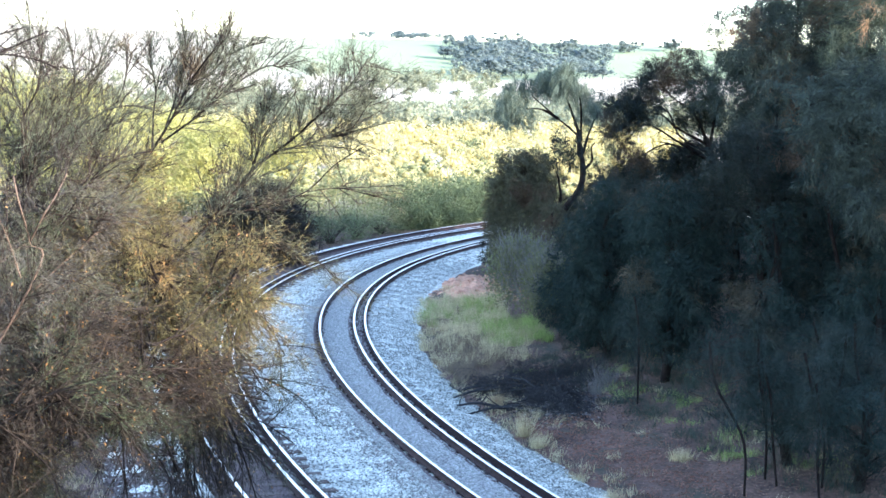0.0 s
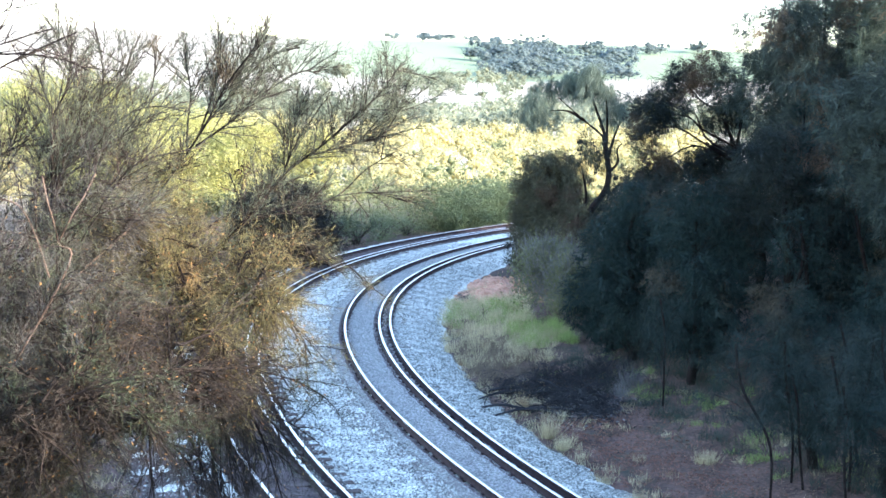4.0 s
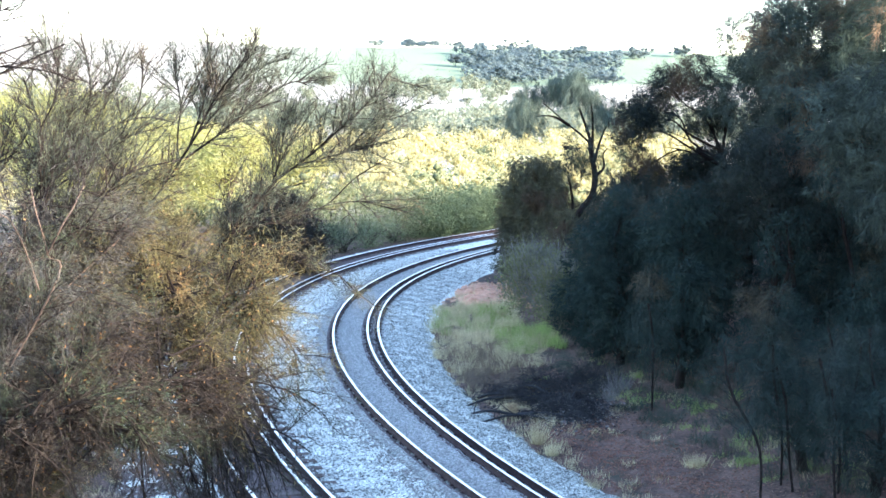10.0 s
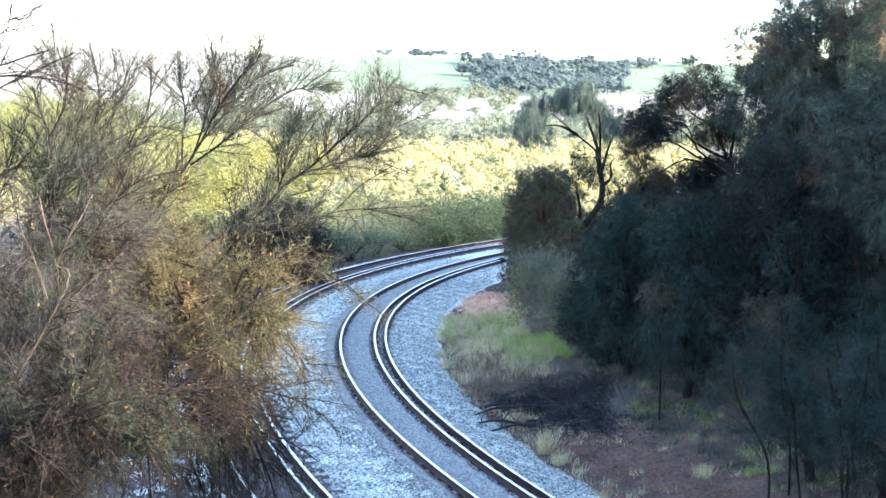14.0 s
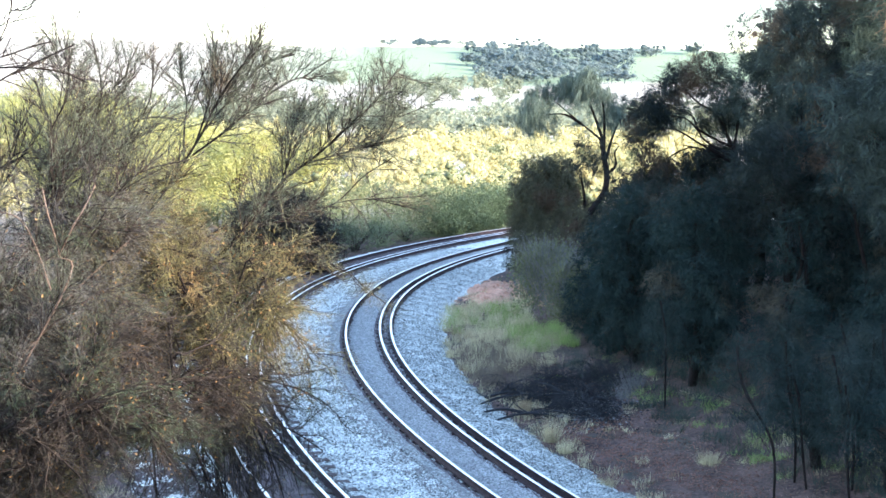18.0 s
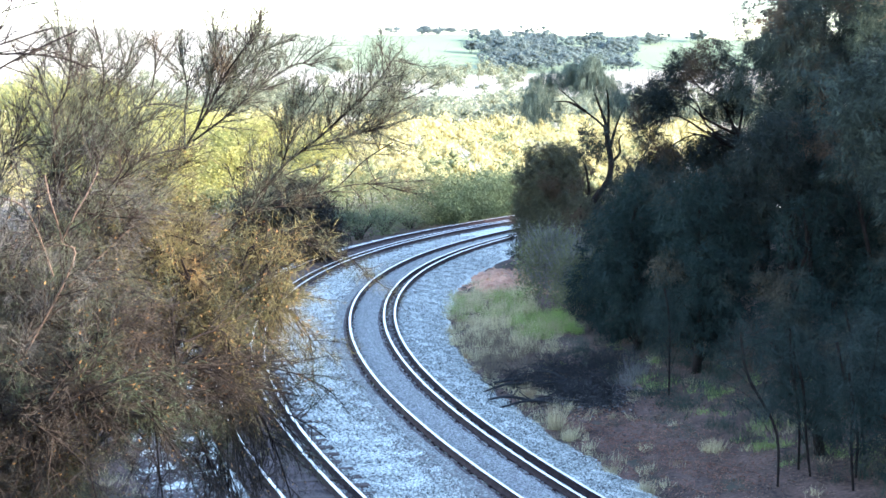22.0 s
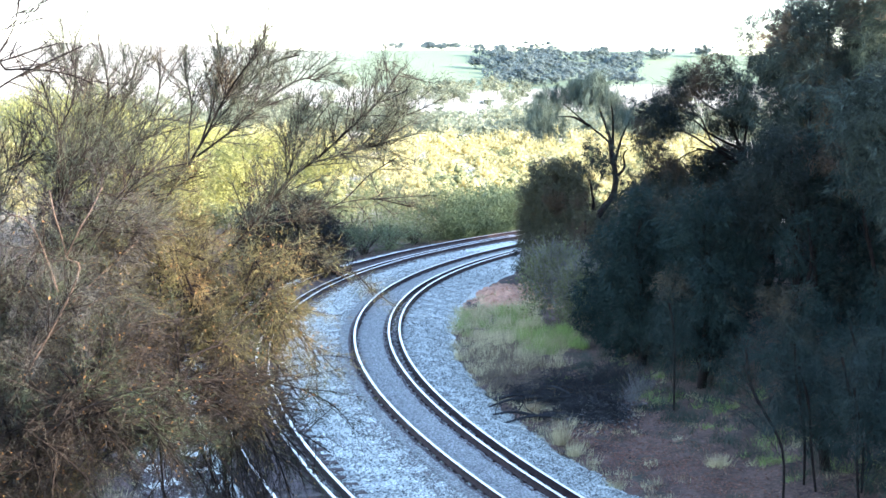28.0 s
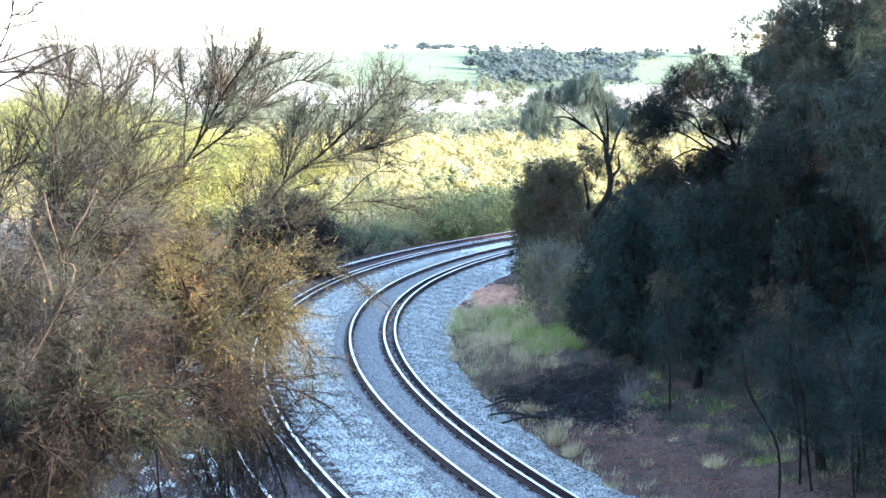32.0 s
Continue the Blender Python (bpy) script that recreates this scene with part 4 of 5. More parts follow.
def wood(name, places, heights, spread, per, leaf, material, label, lumps=(0.1, 0.3)):
    """A stretch of far bush as one mesh: every plant a trunk and a loose crown of leaf clumps."""
    n = len(places)
    z = ground_z(places[:, 0], places[:, 1])
    k = 9
    c = unit(rng.normal(size=(n, k, 3))) * rng.uniform(0.3, 1.0, (n, k, 1)) * np.stack([spread, spread, heights * 0.4], 1)[:, None]
    c[:, :, 2] += heights[:, None] * 0.48
    c += np.concatenate([places, z[:, None]], 1)[:, None]
    i, j = np.repeat(np.arange(n), per), rng.integers(0, k, n * per)
    size = np.stack([spread, spread, heights * 0.4], 1)
    p = c[i, j] + rng.normal(size=(n * per, 3)) * size[i] * 0.26
    v, f = blades(p, rng.normal(size=p.shape), leaf * rng.uniform(0.6, 1.3, len(p)), leaf * rng.uniform(0.5, 0.9, len(p)))
    octa = np.array([(1, 0, 0), (-1, 0, 0), (0, 1, 0), (0, -1, 0), (0, 0, 1), (0, 0, -1)], dtype=float)
    tri = np.array([(0, 2, 4), (2, 1, 4), (1, 3, 4), (3, 0, 4), (2, 0, 5), (1, 2, 5), (3, 1, 5), (0, 3, 5)])
    lump = c.reshape(-1, 1, 3) + octa[None] * np.repeat(size, k, 0)[:, None] * rng.uniform(*lumps, (n * k, 6, 1))
    f = np.concatenate([f, len(v) + (tri[None] + 6 * np.arange(n * k)[:, None, None]).reshape(-1, 3)])
    v = np.concatenate([v, lump.reshape(-1, 3)])
    tv, tf = tubes([(np.array([(a, b, q - 0.3), (a + 0.1, b, q + hh * 0.7)]), 0.03 * hh, 0.012 * hh) for (a, b), q, hh in zip(places, z, heights)], 4)
    return tagged(soup(name, np.concatenate([v, tv]), [f, tf + len(v)], material, smooth=True), label, "trees", kind="stuff")


def fan(n, d0, d1, a0, a1, power=1.0):
    """Places spread in a sector seen from the bridge, distances and bearings in metres and degrees."""
    d = np.sqrt(rng.uniform(d0**2, d1**2, n)) if power == 1.0 else d0 + (d1 - d0) * rng.random(n) ** power
    a = np.radians(rng.uniform(a0, a1, n))
    return np.stack([d * np.sin(a), d * np.cos(a)], 1)


rng = np.random.default_rng(23)
_p = fan(400, 98, 200, -22, 9)
wood("heath", _p, 1.2 + 3.8 * rng.random(len(_p)) ** 1.7, rng.uniform(0.9, 2.7, len(_p)), 290, 0.22, M["heath"], "sunlit yellow heath bushes covering the valley floor")
_p = fan(560, 200, 330, -22, 10)
wood("heath", _p, 1.5 + 5.0 * rng.random(len(_p)) ** 1.8, rng.uniform(1.2, 3.4, len(_p)), 210, 0.36, M["heath"], "sunlit yellow heath bushes further over the valley")
_p = np.concatenate([fan(70, 92, 130, -14, 6), fan(100, 130, 320, -20, 8)])
wood("heath", _p, rng.uniform(1.5, 4.4, len(_p)), rng.uniform(1.2, 2.4, len(_p)), 300, 0.24, M["shrub_light"], "darker olive bushes among the yellow heath")
_p = np.concatenate([fan(380, 345, 540, -22, 12), fan(70, 540, 760, -22, 12)])
wood("far_wood", _p, rng.uniform(5, 9, len(_p)), rng.uniform(3, 5, len(_p)), 170, 0.95, M["wood_far"], "pale green band of eucalypts across the valley", (0.1, 0.28))
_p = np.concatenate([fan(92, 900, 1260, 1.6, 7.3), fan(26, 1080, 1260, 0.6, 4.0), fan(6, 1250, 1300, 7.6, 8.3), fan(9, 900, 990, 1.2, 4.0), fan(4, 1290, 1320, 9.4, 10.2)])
wood("hill_wood", _p, rng.uniform(9, 15, len(_p)), rng.uniform(6, 10, len(_p)), 400, 0.85, M["hill_leaf"], "copse of blue-green eucalypts on the far hill, haze put into their colour", (0.18, 0.38))
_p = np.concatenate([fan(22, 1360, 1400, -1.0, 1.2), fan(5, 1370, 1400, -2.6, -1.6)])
wood("hill_wood", _p, rng.uniform(5, 9, len(_p)), rng.uniform(4, 6, len(_p)), 200, 1.2, M["hill_leaf"], "row of small trees on the hill crest, haze put into their colour", (0.1, 0.3))
_p = np.concatenate([fan(28, 740, 900, -2.4, 3.4), fan(3, 830, 900, -4.6, -3.8)])
wood("hill_wood", _p, rng.uniform(7, 11, len(_p)), rng.uniform(4, 6, len(_p)), 300, 1.0, M["wood_far"], "sunlit yellow-green trees at the foot of the far hill", (0.15, 0.35))

# ---- left foreground: wiry wattles beside the bridge ----


def brush(lines, level2, level3, needles, tip, up=0.5, length2=0.9, length3=0.32, droop=0.0):
    """Side branches, twigs and the places and directions of needles along limbs."""
    wood2, wood3, np_, nd = [], [], [], []
    for pts, weight in lines:
        seg = np.linalg.norm(np.diff(pts, axis=0), axis=1)
        total = seg.sum()
        cum = np.concatenate([[0], np.cumsum(seg)]) / total
        d = unit(np.gradient(pts, axis=0))
        for _ in range(max(2, int(level2 * total * weight))):
            u = rng.uniform(0.12, 1.0)
            p0 = np.array([np.interp(u, cum, pts[:, k]) for k in range(3)])
            dd = np.array([np.interp(u, cum, d[:, k]) for k in range(3)])
            way = unit(dd * 0.8 + rng.normal(0, 0.55, 3) + np.array([0, 0, up]))
            ln = length2 * rng.uniform(0.5, 1.25) * (1.1 - 0.45 * u)
            bend = rng.normal(0, 0.18, 3) + np.array([0, 0, -droop])
            q = smooth_line([p0, p0 + way * ln * 0.5 + bend * ln * 0.2, p0 + way * ln + bend * ln * 0.6], 7)
            wood2.append((q, 0.0052, 0.0026))
            m = max(2, int(level3 * ln))
            w = rng.uniform(0.1, 1.0, m)
            a = np.stack([np.interp(w, np.linspace(0, 1, 7), q[:, k]) for k in range(3)], 1)
            tw = unit(way * 0.9 + rng.normal(0, 0.5, (m, 3)) + np.array([0, 0, up * 0.5 - droop]))
            l3 = length3 * rng.uniform(0.4, 1.2, (m, 1))
            wood3.append(np.concatenate([a, tw, l3], 1))
            i = np.repeat(np.arange(m), rng.poisson(needles, m))
            np_.append(a[i] + tw[i] * l3[i] * rng.random((len(i), 1)))
            nd.append(tw[i] * 0.7 + rng.normal(0, 0.5, (len(i), 3)) + np.array([0, 0, up * 0.3 - droop]))
    return wood2, np.concatenate(wood3), np.concatenate(np_), np.concatenate(nd)


def wattle(label, base, limbs, needle_mat, level2, level3, needles, up=0.5, droop=0.0, length=(0.05, 0.13), width=0.0042, dead=0, bark="redbark", r0=0.05, reach=0.9):
    """A wiry tree: trunk, limbs, branches, twigs and needles, each kind of piece a part."""
    base = np.array(base, dtype=float)
    t = thing("wattle_tree", *base, label, "tree", "trees beside the bridge")
    lines = [(smooth_line(np.array(c, dtype=float) - base, 5 * len(c)), w) for c, w, _r in limbs]
    v, f = tubes([(smooth_line([(0, 0, -0.1), lines[0][0][0] * 0.55 + np.array([0.08, 0, 0]), lines[0][0][0]], 12), r0 * 1.5, r0)], 9)
    stem = soup("trunk", v, f, M[bark], t, smooth=True)
    for (q, _w), (_c, _w2, r) in zip(lines, limbs):
        v, f = tubes([(q, r, 0.006)], 7)
        soup("limb", v, f, M[bark], stem, smooth=True)
    b, tw, p, d = brush(lines, level2, level3, needles, 0, up, length2=reach, droop=droop)
    v, f = tubes(b, 4)
    tagged(soup("branchwork", v, f, M["twig"], t), kind="stuff")
    v, f = blades(tw[:, :3], tw[:, 3:6] + rng.normal(0, 0.06, (len(tw), 3)), tw[:, 6], 0.0052)
    tagged(soup("twig_growth", v, f, M["twig"], t), kind="stuff")
    v, f = blades(p, d, rng.uniform(*length, len(p)), width * rng.uniform(0.6, 1.4, len(p)))
    soup("foliage", v, f, M[needle_mat], t)
    if dead:
        i = rng.integers(0, len(p), dead)
        v, f = leaves(p[i] + rng.normal(0, 0.03, (dead, 3)), 0.032)
        tagged(soup("dead_foliage", v, f, M["dead_leaf"], t, "orange-brown dead leaves caught in the twigs"), kind="stuff")
    return t


LIMB_A = [(-3.66, 14.2, 5.8), (-3.15, 13.9, 6.29), (-2.71, 13.7, 6.78), (-2.47, 14.0, 7.19)]
LIMB_A_SWEEP = [(-2.47, 14.0, 7.19), (-2.26, 13.8, 7.49), (-2.1, 13.9, 7.84), (-1.83, 13.6, 8.16), (-1.67, 13.7, 8.41)]
LIMB_A_UPRIGHT = [(-2.47, 14.0, 7.19), (-2.5, 14.2, 7.51), (-2.46, 14.1, 7.78), (-2.57, 14.3, 8.16)]
LIMB_A_REACH = [(-2.37, 13.9, 7.27), (-1.99, 13.7, 7.54), (-1.7, 13.9, 7.82), (-1.42, 14.2, 8.01), (-1.27, 14.3, 7.99)]
LIMB_A_HIGH = [(-2.26, 13.8, 7.49), (-2.05, 14.1, 7.79), (-1.78, 14.3, 8.12), (-1.44, 14.2, 8.24)]
LIMB_A_PLUME = [(-2.34, 13.9, 7.38), (-2.26, 14.2, 7.78), (-2.23, 14.4, 8.17), (-2.27, 14.4, 8.46)]
LIMB_B = [(-2.51, 14.6, 5.91), (-2.08, 14.3, 6.35), (-1.73, 14.4, 6.77), (-1.57, 14.7, 7.0), (-1.22, 14.6, 7.27), (-0.85, 14.4, 7.61), (-0.64, 14.5, 7.82), (-0.45, 14.7, 8.12)]
LIMB_B_UPRIGHT = [(-1.62, 14.7, 6.92), (-1.52, 14.5, 7.18), (-1.5, 14.8, 7.45), (-1.41, 14.7, 7.74)]
LIMB_B_LEVEL = [(-1.31, 14.6, 7.18), (-0.96, 14.9, 7.28), (-0.65, 15.0, 7.38), (-0.45, 15.0, 7.67)]
LIMB_B_LOW = [(-1.92, 14.4, 6.51), (-1.44, 14.6, 6.64), (-1.08, 15.0, 6.75), (-0.8, 15.1, 7.02), (-0.5, 15.0, 7.22)]
LIMB_B_HANG = [(-1.08, 15.0, 6.75), (-0.74, 15.2, 6.78), (-0.36, 15.2, 6.7)]
LIMB_B_TIP = [(-1.92, 14.4, 6.51), (-1.55, 14.6, 6.3), (-1.18, 14.9, 6.12), (-0.94, 15.0, 6.03), (-0.78, 15.0, 5.88)]
LIMB_C = [(-3.39, 12.7, 5.95), (-3.35, 12.6, 6.75), (-3.3, 12.4, 7.3), (-3.32, 12.5, 7.54), (-3.45, 12.7, 7.74), (-3.49, 12.6, 7.96)]
LIMB_C_FORK = [(-3.32, 12.5, 7.54), (-3.18, 12.4, 7.77), (-3.19, 12.6, 7.96), (-3.21, 12.5, 8.18)]
LIMB_C_MID = [(-3.3, 12.6, 6.36), (-3.1, 12.8, 7.23), (-3.09, 13.0, 7.52), (-2.99, 12.9, 7.87), (-3.06, 13.0, 8.17)]
LIMB_C_MID_FORK = [(-3.09, 13.0, 7.52), (-2.91, 13.2, 7.77), (-2.83, 13.3, 8.13)]
LIMB_C_OUT = [(-3.1, 12.8, 6.64), (-2.92, 13.1, 7.07), (-2.81, 13.3, 7.47), (-2.65, 13.3, 7.78), (-2.63, 13.4, 8.08)]
LIMB_C_BACK = [(-3.1, 12.8, 7.18), (-3.24, 13.0, 7.72), (-3.44, 13.2, 8.12), (-3.46, 13.2, 8.36)]
LIMB_D = [(-3.72, 11.4, 7.94), (-3.47, 11.6, 8.03), (-3.18, 11.5, 8.03), (-3.03, 11.8, 8.0), (-2.88, 11.9, 7.93)]
LIMB_D_UP = [(-3.72, 11.4, 8.03), (-3.38, 11.3, 8.11), (-3.22, 11.5, 8.19), (-3.09, 11.6, 8.24)]
LIMB_D_LOW = [(-3.72, 11.4, 7.72), (-3.44, 11.5, 7.94), (-3.23, 11.7, 8.08), (-2.94, 11.8, 8.23)]
LIMB_T = [(-3.57, 11.2, 7.94), (-3.32, 11.1, 8.26), (-3.28, 11.2, 8.45), (-3.26, 11.2, 8.57)]
LIMB_T_OUT = [(-3.3, 11.1, 8.39), (-3.28, 11.2, 8.45), (-3.15, 11.2, 8.47), (-3.11, 11.3, 8.56)]
LIMB_T_LOW = [(-3.4, 11.1, 8.31), (-3.3, 11.2, 8.36), (-3.15, 11.1, 8.39), (-3.08, 11.2, 8.42)]
LIMB_P = [(-3.2, 12.2, 6.1), (-3.17, 12.1, 6.51), (-3.23, 12.0, 6.85), (-3.3, 12.1, 7.05)]
LIMB_P_FORK = [(-3.16, 12.1, 6.52), (-3.02, 12.0, 6.76), (-2.97, 12.1, 6.87), (-2.91, 12.3, 7.07)]
LIMB_P_SIDE = [(-3.24, 12.1, 6.21), (-3.33, 12.0, 6.57), (-3.43, 11.9, 6.81), (-3.59, 11.9, 6.87)]
LIMB_F = [(-4.0, 12.3, 4.73), (-3.61, 12.3, 5.02), (-3.3, 12.1, 5.17), (-3.03, 12.0, 5.39), (-2.95, 12.2, 5.52), (-2.91, 12.3, 5.82)]
LIMB_F_ARCH = [(-4.01, 12.3, 4.53), (-3.36, 12.4, 4.7), (-3.04, 12.5, 4.84), (-2.92, 12.6, 4.96), (-2.74, 12.6, 4.94), (-2.51, 12.8, 4.73), (-2.27, 12.9, 4.39)]
LIMB_F_HANG = [(-2.92, 12.6, 4.96), (-2.63, 12.9, 4.81), (-2.26, 13.0, 4.49), (-2.13, 13.0, 4.24)]
LIMB_F_DROOP = [(-2.86, 12.6, 4.95), (-2.61, 12.7, 4.68), (-2.48, 12.8, 4.27)]
LIMB_F_RIGHT = [(-2.95, 12.2, 5.52), (-2.36, 12.8, 5.29), (-1.82, 13.3, 5.26), (-1.33, 13.6, 5.1), (-1.05, 13.8, 4.9)]
LIMB_F_RIGHT_LOW = [(-2.36, 12.8, 5.29), (-1.91, 13.2, 4.96), (-1.43, 13.6, 4.72), (-1.09, 13.7, 4.48)]

CROTCH_1, CROTCH_2, CROTCH_3 = (-4.75, 14.3, 3.6), (-4.9, 12.9, 3.4), (-4.7, 13.8, 3.0)


def spread_limbs(start, n, x, z, y):
    """Further limbs from one crotch that end at random within a box."""
    out = []
    for _ in range(n):
        e = np.array([rng.uniform(*x), rng.uniform(*y), rng.uniform(*z)])
        m = (np.array(start) * 0.45 + e * 0.55) + np.array([0, 0, rng.uniform(-0.1, 0.5)])
        first = np.array(start) + rng.normal(0, 0.16, 3)
        out.append(([tuple(first), tuple(m + rng.normal(0, 0.1, 3)), tuple(e)], 1.0, 0.011))
    return out


rng = np.random.default_rng(24)
sweeping_wattle = wattle("wiry wattle with sweeping branches and fine grey-green needles", (-5.2, 14.4, gz(-5.2, 14.4)), [([CROTCH_1] + LIMB_A, 0.7, 0.022), (LIMB_A_SWEEP, 1.5, 0.013), (LIMB_A_UPRIGHT, 1.2, 0.011), (LIMB_A_REACH, 1.8, 0.011), (LIMB_A_HIGH, 1.8, 0.011), (LIMB_A_PLUME, 1.6, 0.011)], "wattle", 11, 52, 5, 0.35, bark="bark", reach=0.46, length=(0.05, 0.13), width=0.0042)
reaching_wattle = wattle("wiry wattle with dark branches reaching over the outer track", (-5.1, 15.0, gz(-5.1, 15.0)), [([CROTCH_1] + LIMB_B, 1.3, 0.022), (LIMB_B_UPRIGHT, 1.8, 0.01), (LIMB_B_LEVEL, 2.2, 0.01), (LIMB_B_LOW, 0.45, 0.01), (LIMB_B_HANG, 0.7, 0.006), (LIMB_B_TIP, 0.5, 0.008)], "wattle", 14, 52, 5.5, 0.25, bark="bark", reach=0.55, length=(0.05, 0.13), width=0.0042)
rng = np.random.default_rng(27)
wattle("upright wattle with slender stems and fine grey-green needles", (-5.3, 12.9, gz(-5.3, 12.9)), [([CROTCH_2] + LIMB_C, 1.0, 0.012), (LIMB_C_FORK, 1.7, 0.008), (LIMB_C_MID, 1.4, 0.01), (LIMB_C_MID_FORK, 1.8, 0.008), (LIMB_C_OUT, 1.6, 0.009), (LIMB_C_BACK, 1.6, 0.008)] + spread_limbs(LIMB_C[1], 15, (-3.6, -2.3), (6.5, 7.6), (12.6, 13.8)) + spread_limbs((-4.6, 12.8, 5.0), 13, (-4.5, -3.4), (6.2, 7.7), (12.2, 13.4)), "wattle", 10, 46, 5, 0.4, reach=0.55, bark="bark", width=0.0032)
wattle("dark bare twigs of a wattle standing close to the bridge", (-5.6, 11.5, gz(-5.6, 11.5)), [([(-5.3, 11.4, 6.2)] + LIMB_D, 1.0, 0.009), (LIMB_D_UP, 1.0, 0.007), (LIMB_D_LOW, 1.0, 0.008), (LIMB_T, 0.9, 0.007), (LIMB_T_OUT, 0.9, 0.006), (LIMB_T_LOW, 0.9, 0.005)], "wattle", 7, 14, 0.6, 0.1, reach=0.4, bark="bark")
rng = np.random.default_rng(28)
wattle("forked wattle with pale bark and grey hanging strands", (-5.2, 12.2, gz(-5.2, 12.2)), [([CROTCH_2] + LIMB_P, 0.8, 0.01), (LIMB_P_FORK, 1.0, 0.008), (LIMB_P_SIDE, 0.8, 0.007)] + spread_limbs(CROTCH_2, 12, (-3.9, -2.75), (5.9, 7.1), (12.4, 13.6)), "grey_strand", 11, 44, 6, 0.0, 0.3, (0.08, 0.2), dead=700, reach=0.6, bark="pale_bark", width=0.0036)
rng = np.random.default_rng(29)
wattle("dense olive and golden wattle with hanging needles and dead leaves", (-5.1, 14.0, gz(-5.1, 14.0)), [([CROTCH_3, (-3.45, 14.23, 5.64), (-2.57, 13.71, 5.95), (-1.90, 13.85, 5.94), (-1.46, 14.33, 5.54), (-1.22, 14.07, 5.25)], 0.8, 0.014), ([CROTCH_3, (-2.57, 13.64, 4.99), (-1.87, 13.25, 5.08), (-1.34, 13.65, 4.89)], 0.6, 0.012)] + spread_limbs(CROTCH_3, 11, (-3.6, -2.15), (5.2, 6.6), (13.2, 15.0)) + spread_limbs((-2.57, 13.71, 5.95), 8, (-2.6, -1.75), (5.25, 5.8), (13.2, 14.6)) + spread_limbs((-2.57, 13.71, 5.95), 9, (-3.1, -2.15), (5.7, 6.6), (13.4, 14.8)) + spread_limbs((-3.45, 14.23, 5.64), 8, (-3.2, -2.2), (6.3, 7.1), (13.6, 15.0)) + spread_limbs((-1.90, 13.85, 5.8), 7, (-1.75, -1.32), (5.4, 5.8), (13.4, 14.3)), "wattle_olive", 11, 44, 5.5, 0.1, 0.25, (0.06, 0.16), dead=4200, bark="bark", reach=0.6, width=0.0038)
rng = np.random.default_rng(30)
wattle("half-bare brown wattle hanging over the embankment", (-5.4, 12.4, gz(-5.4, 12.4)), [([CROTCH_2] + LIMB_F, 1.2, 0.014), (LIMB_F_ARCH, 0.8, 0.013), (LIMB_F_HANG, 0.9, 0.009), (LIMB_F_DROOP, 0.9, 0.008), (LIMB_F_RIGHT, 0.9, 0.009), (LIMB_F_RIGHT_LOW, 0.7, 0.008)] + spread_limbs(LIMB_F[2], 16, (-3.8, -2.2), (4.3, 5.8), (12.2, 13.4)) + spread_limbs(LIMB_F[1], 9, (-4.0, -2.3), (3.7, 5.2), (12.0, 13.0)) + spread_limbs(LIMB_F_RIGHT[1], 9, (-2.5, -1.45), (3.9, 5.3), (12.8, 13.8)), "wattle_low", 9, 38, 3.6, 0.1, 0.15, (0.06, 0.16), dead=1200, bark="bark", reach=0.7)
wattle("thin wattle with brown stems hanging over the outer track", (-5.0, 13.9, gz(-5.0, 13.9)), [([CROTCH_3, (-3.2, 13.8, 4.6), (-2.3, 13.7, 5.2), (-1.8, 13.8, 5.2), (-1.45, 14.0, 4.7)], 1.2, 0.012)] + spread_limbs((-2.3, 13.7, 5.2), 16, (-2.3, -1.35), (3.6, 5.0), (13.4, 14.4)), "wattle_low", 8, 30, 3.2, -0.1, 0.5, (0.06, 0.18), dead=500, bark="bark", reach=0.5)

# ---- the verge: grass, burnt branches, earth ----


def on_ground(x, y, dz=0.0):
    return np.stack([x, y, ground_z(x, y) + dz], 1)


def grass(name, s_range, o_range, count, height, material, label, lean=0.35, clump=26):
    """Blades in loose tussocks over a stretch of verge, one mesh."""
    k = max(1, count // clump)
    s0 = rng.uniform(*s_range, k)
    c = at_track(s0, rng.uniform(*o_range, k))
    i = rng.integers(0, k, count)
    p = c[i] + rng.normal(0, 0.09, (count, 3))
    p = on_ground(p[:, 0], p[:, 1], -0.02)
    v, f = blades(p, rng.normal(0, lean, (count, 3)) * np.array([1, 1, 0]) + np.array([0, 0, 1]), rng.uniform(*height, count), 0.011)
    return tagged(soup(name, v, f, M[material]), label, "grass", kind="stuff")


rng = np.random.default_rng(25)
grass("dry_grass", (8.5, 23), (3.2, 6.4), 9000, (0.2, 0.55), "grass_dry", "dry straw-coloured grass on the verge inside the curve")
grass("green_grass", (16.5, 23), (3.4, 6.4), 3200, (0.2, 0.5), "grass_green", "tall yellow-green grass on the verge")
grass("green_grass", (10.5, 15.5), (5.3, 7.1), 5200, (0.2, 0.5), "grass_green", "bright green grass at the foot of the bank")
grass("dry_grass", (6.8, 13), (3.4, 5.6), 5200, (0.15, 0.45), "grass_brown", "brown withered grass on the verge")
grass("dry_grass", (-12, 8), (3.0, 3.7), 1900, (0.1, 0.3), "grass_dry", "dry grass along the edge of the ballast")
grass("dry_grass", (-13, 10), (3.8, 9), 2200, (0.08, 0.26), "grass_dry", "sparse dry grass on the shaded bank", 0.5, 40)
grass("green_grass", (-13, 8), (5.2, 10), 2000, (0.06, 0.22), "grass_green", "patches of green weeds on the shaded bank", 0.6, 60)
grass("dry_grass", (-12, 30), (-8.6, -6.6), 5000, (0.15, 0.4), "grass_dry", "dry grass beyond the outer track", 0.5)
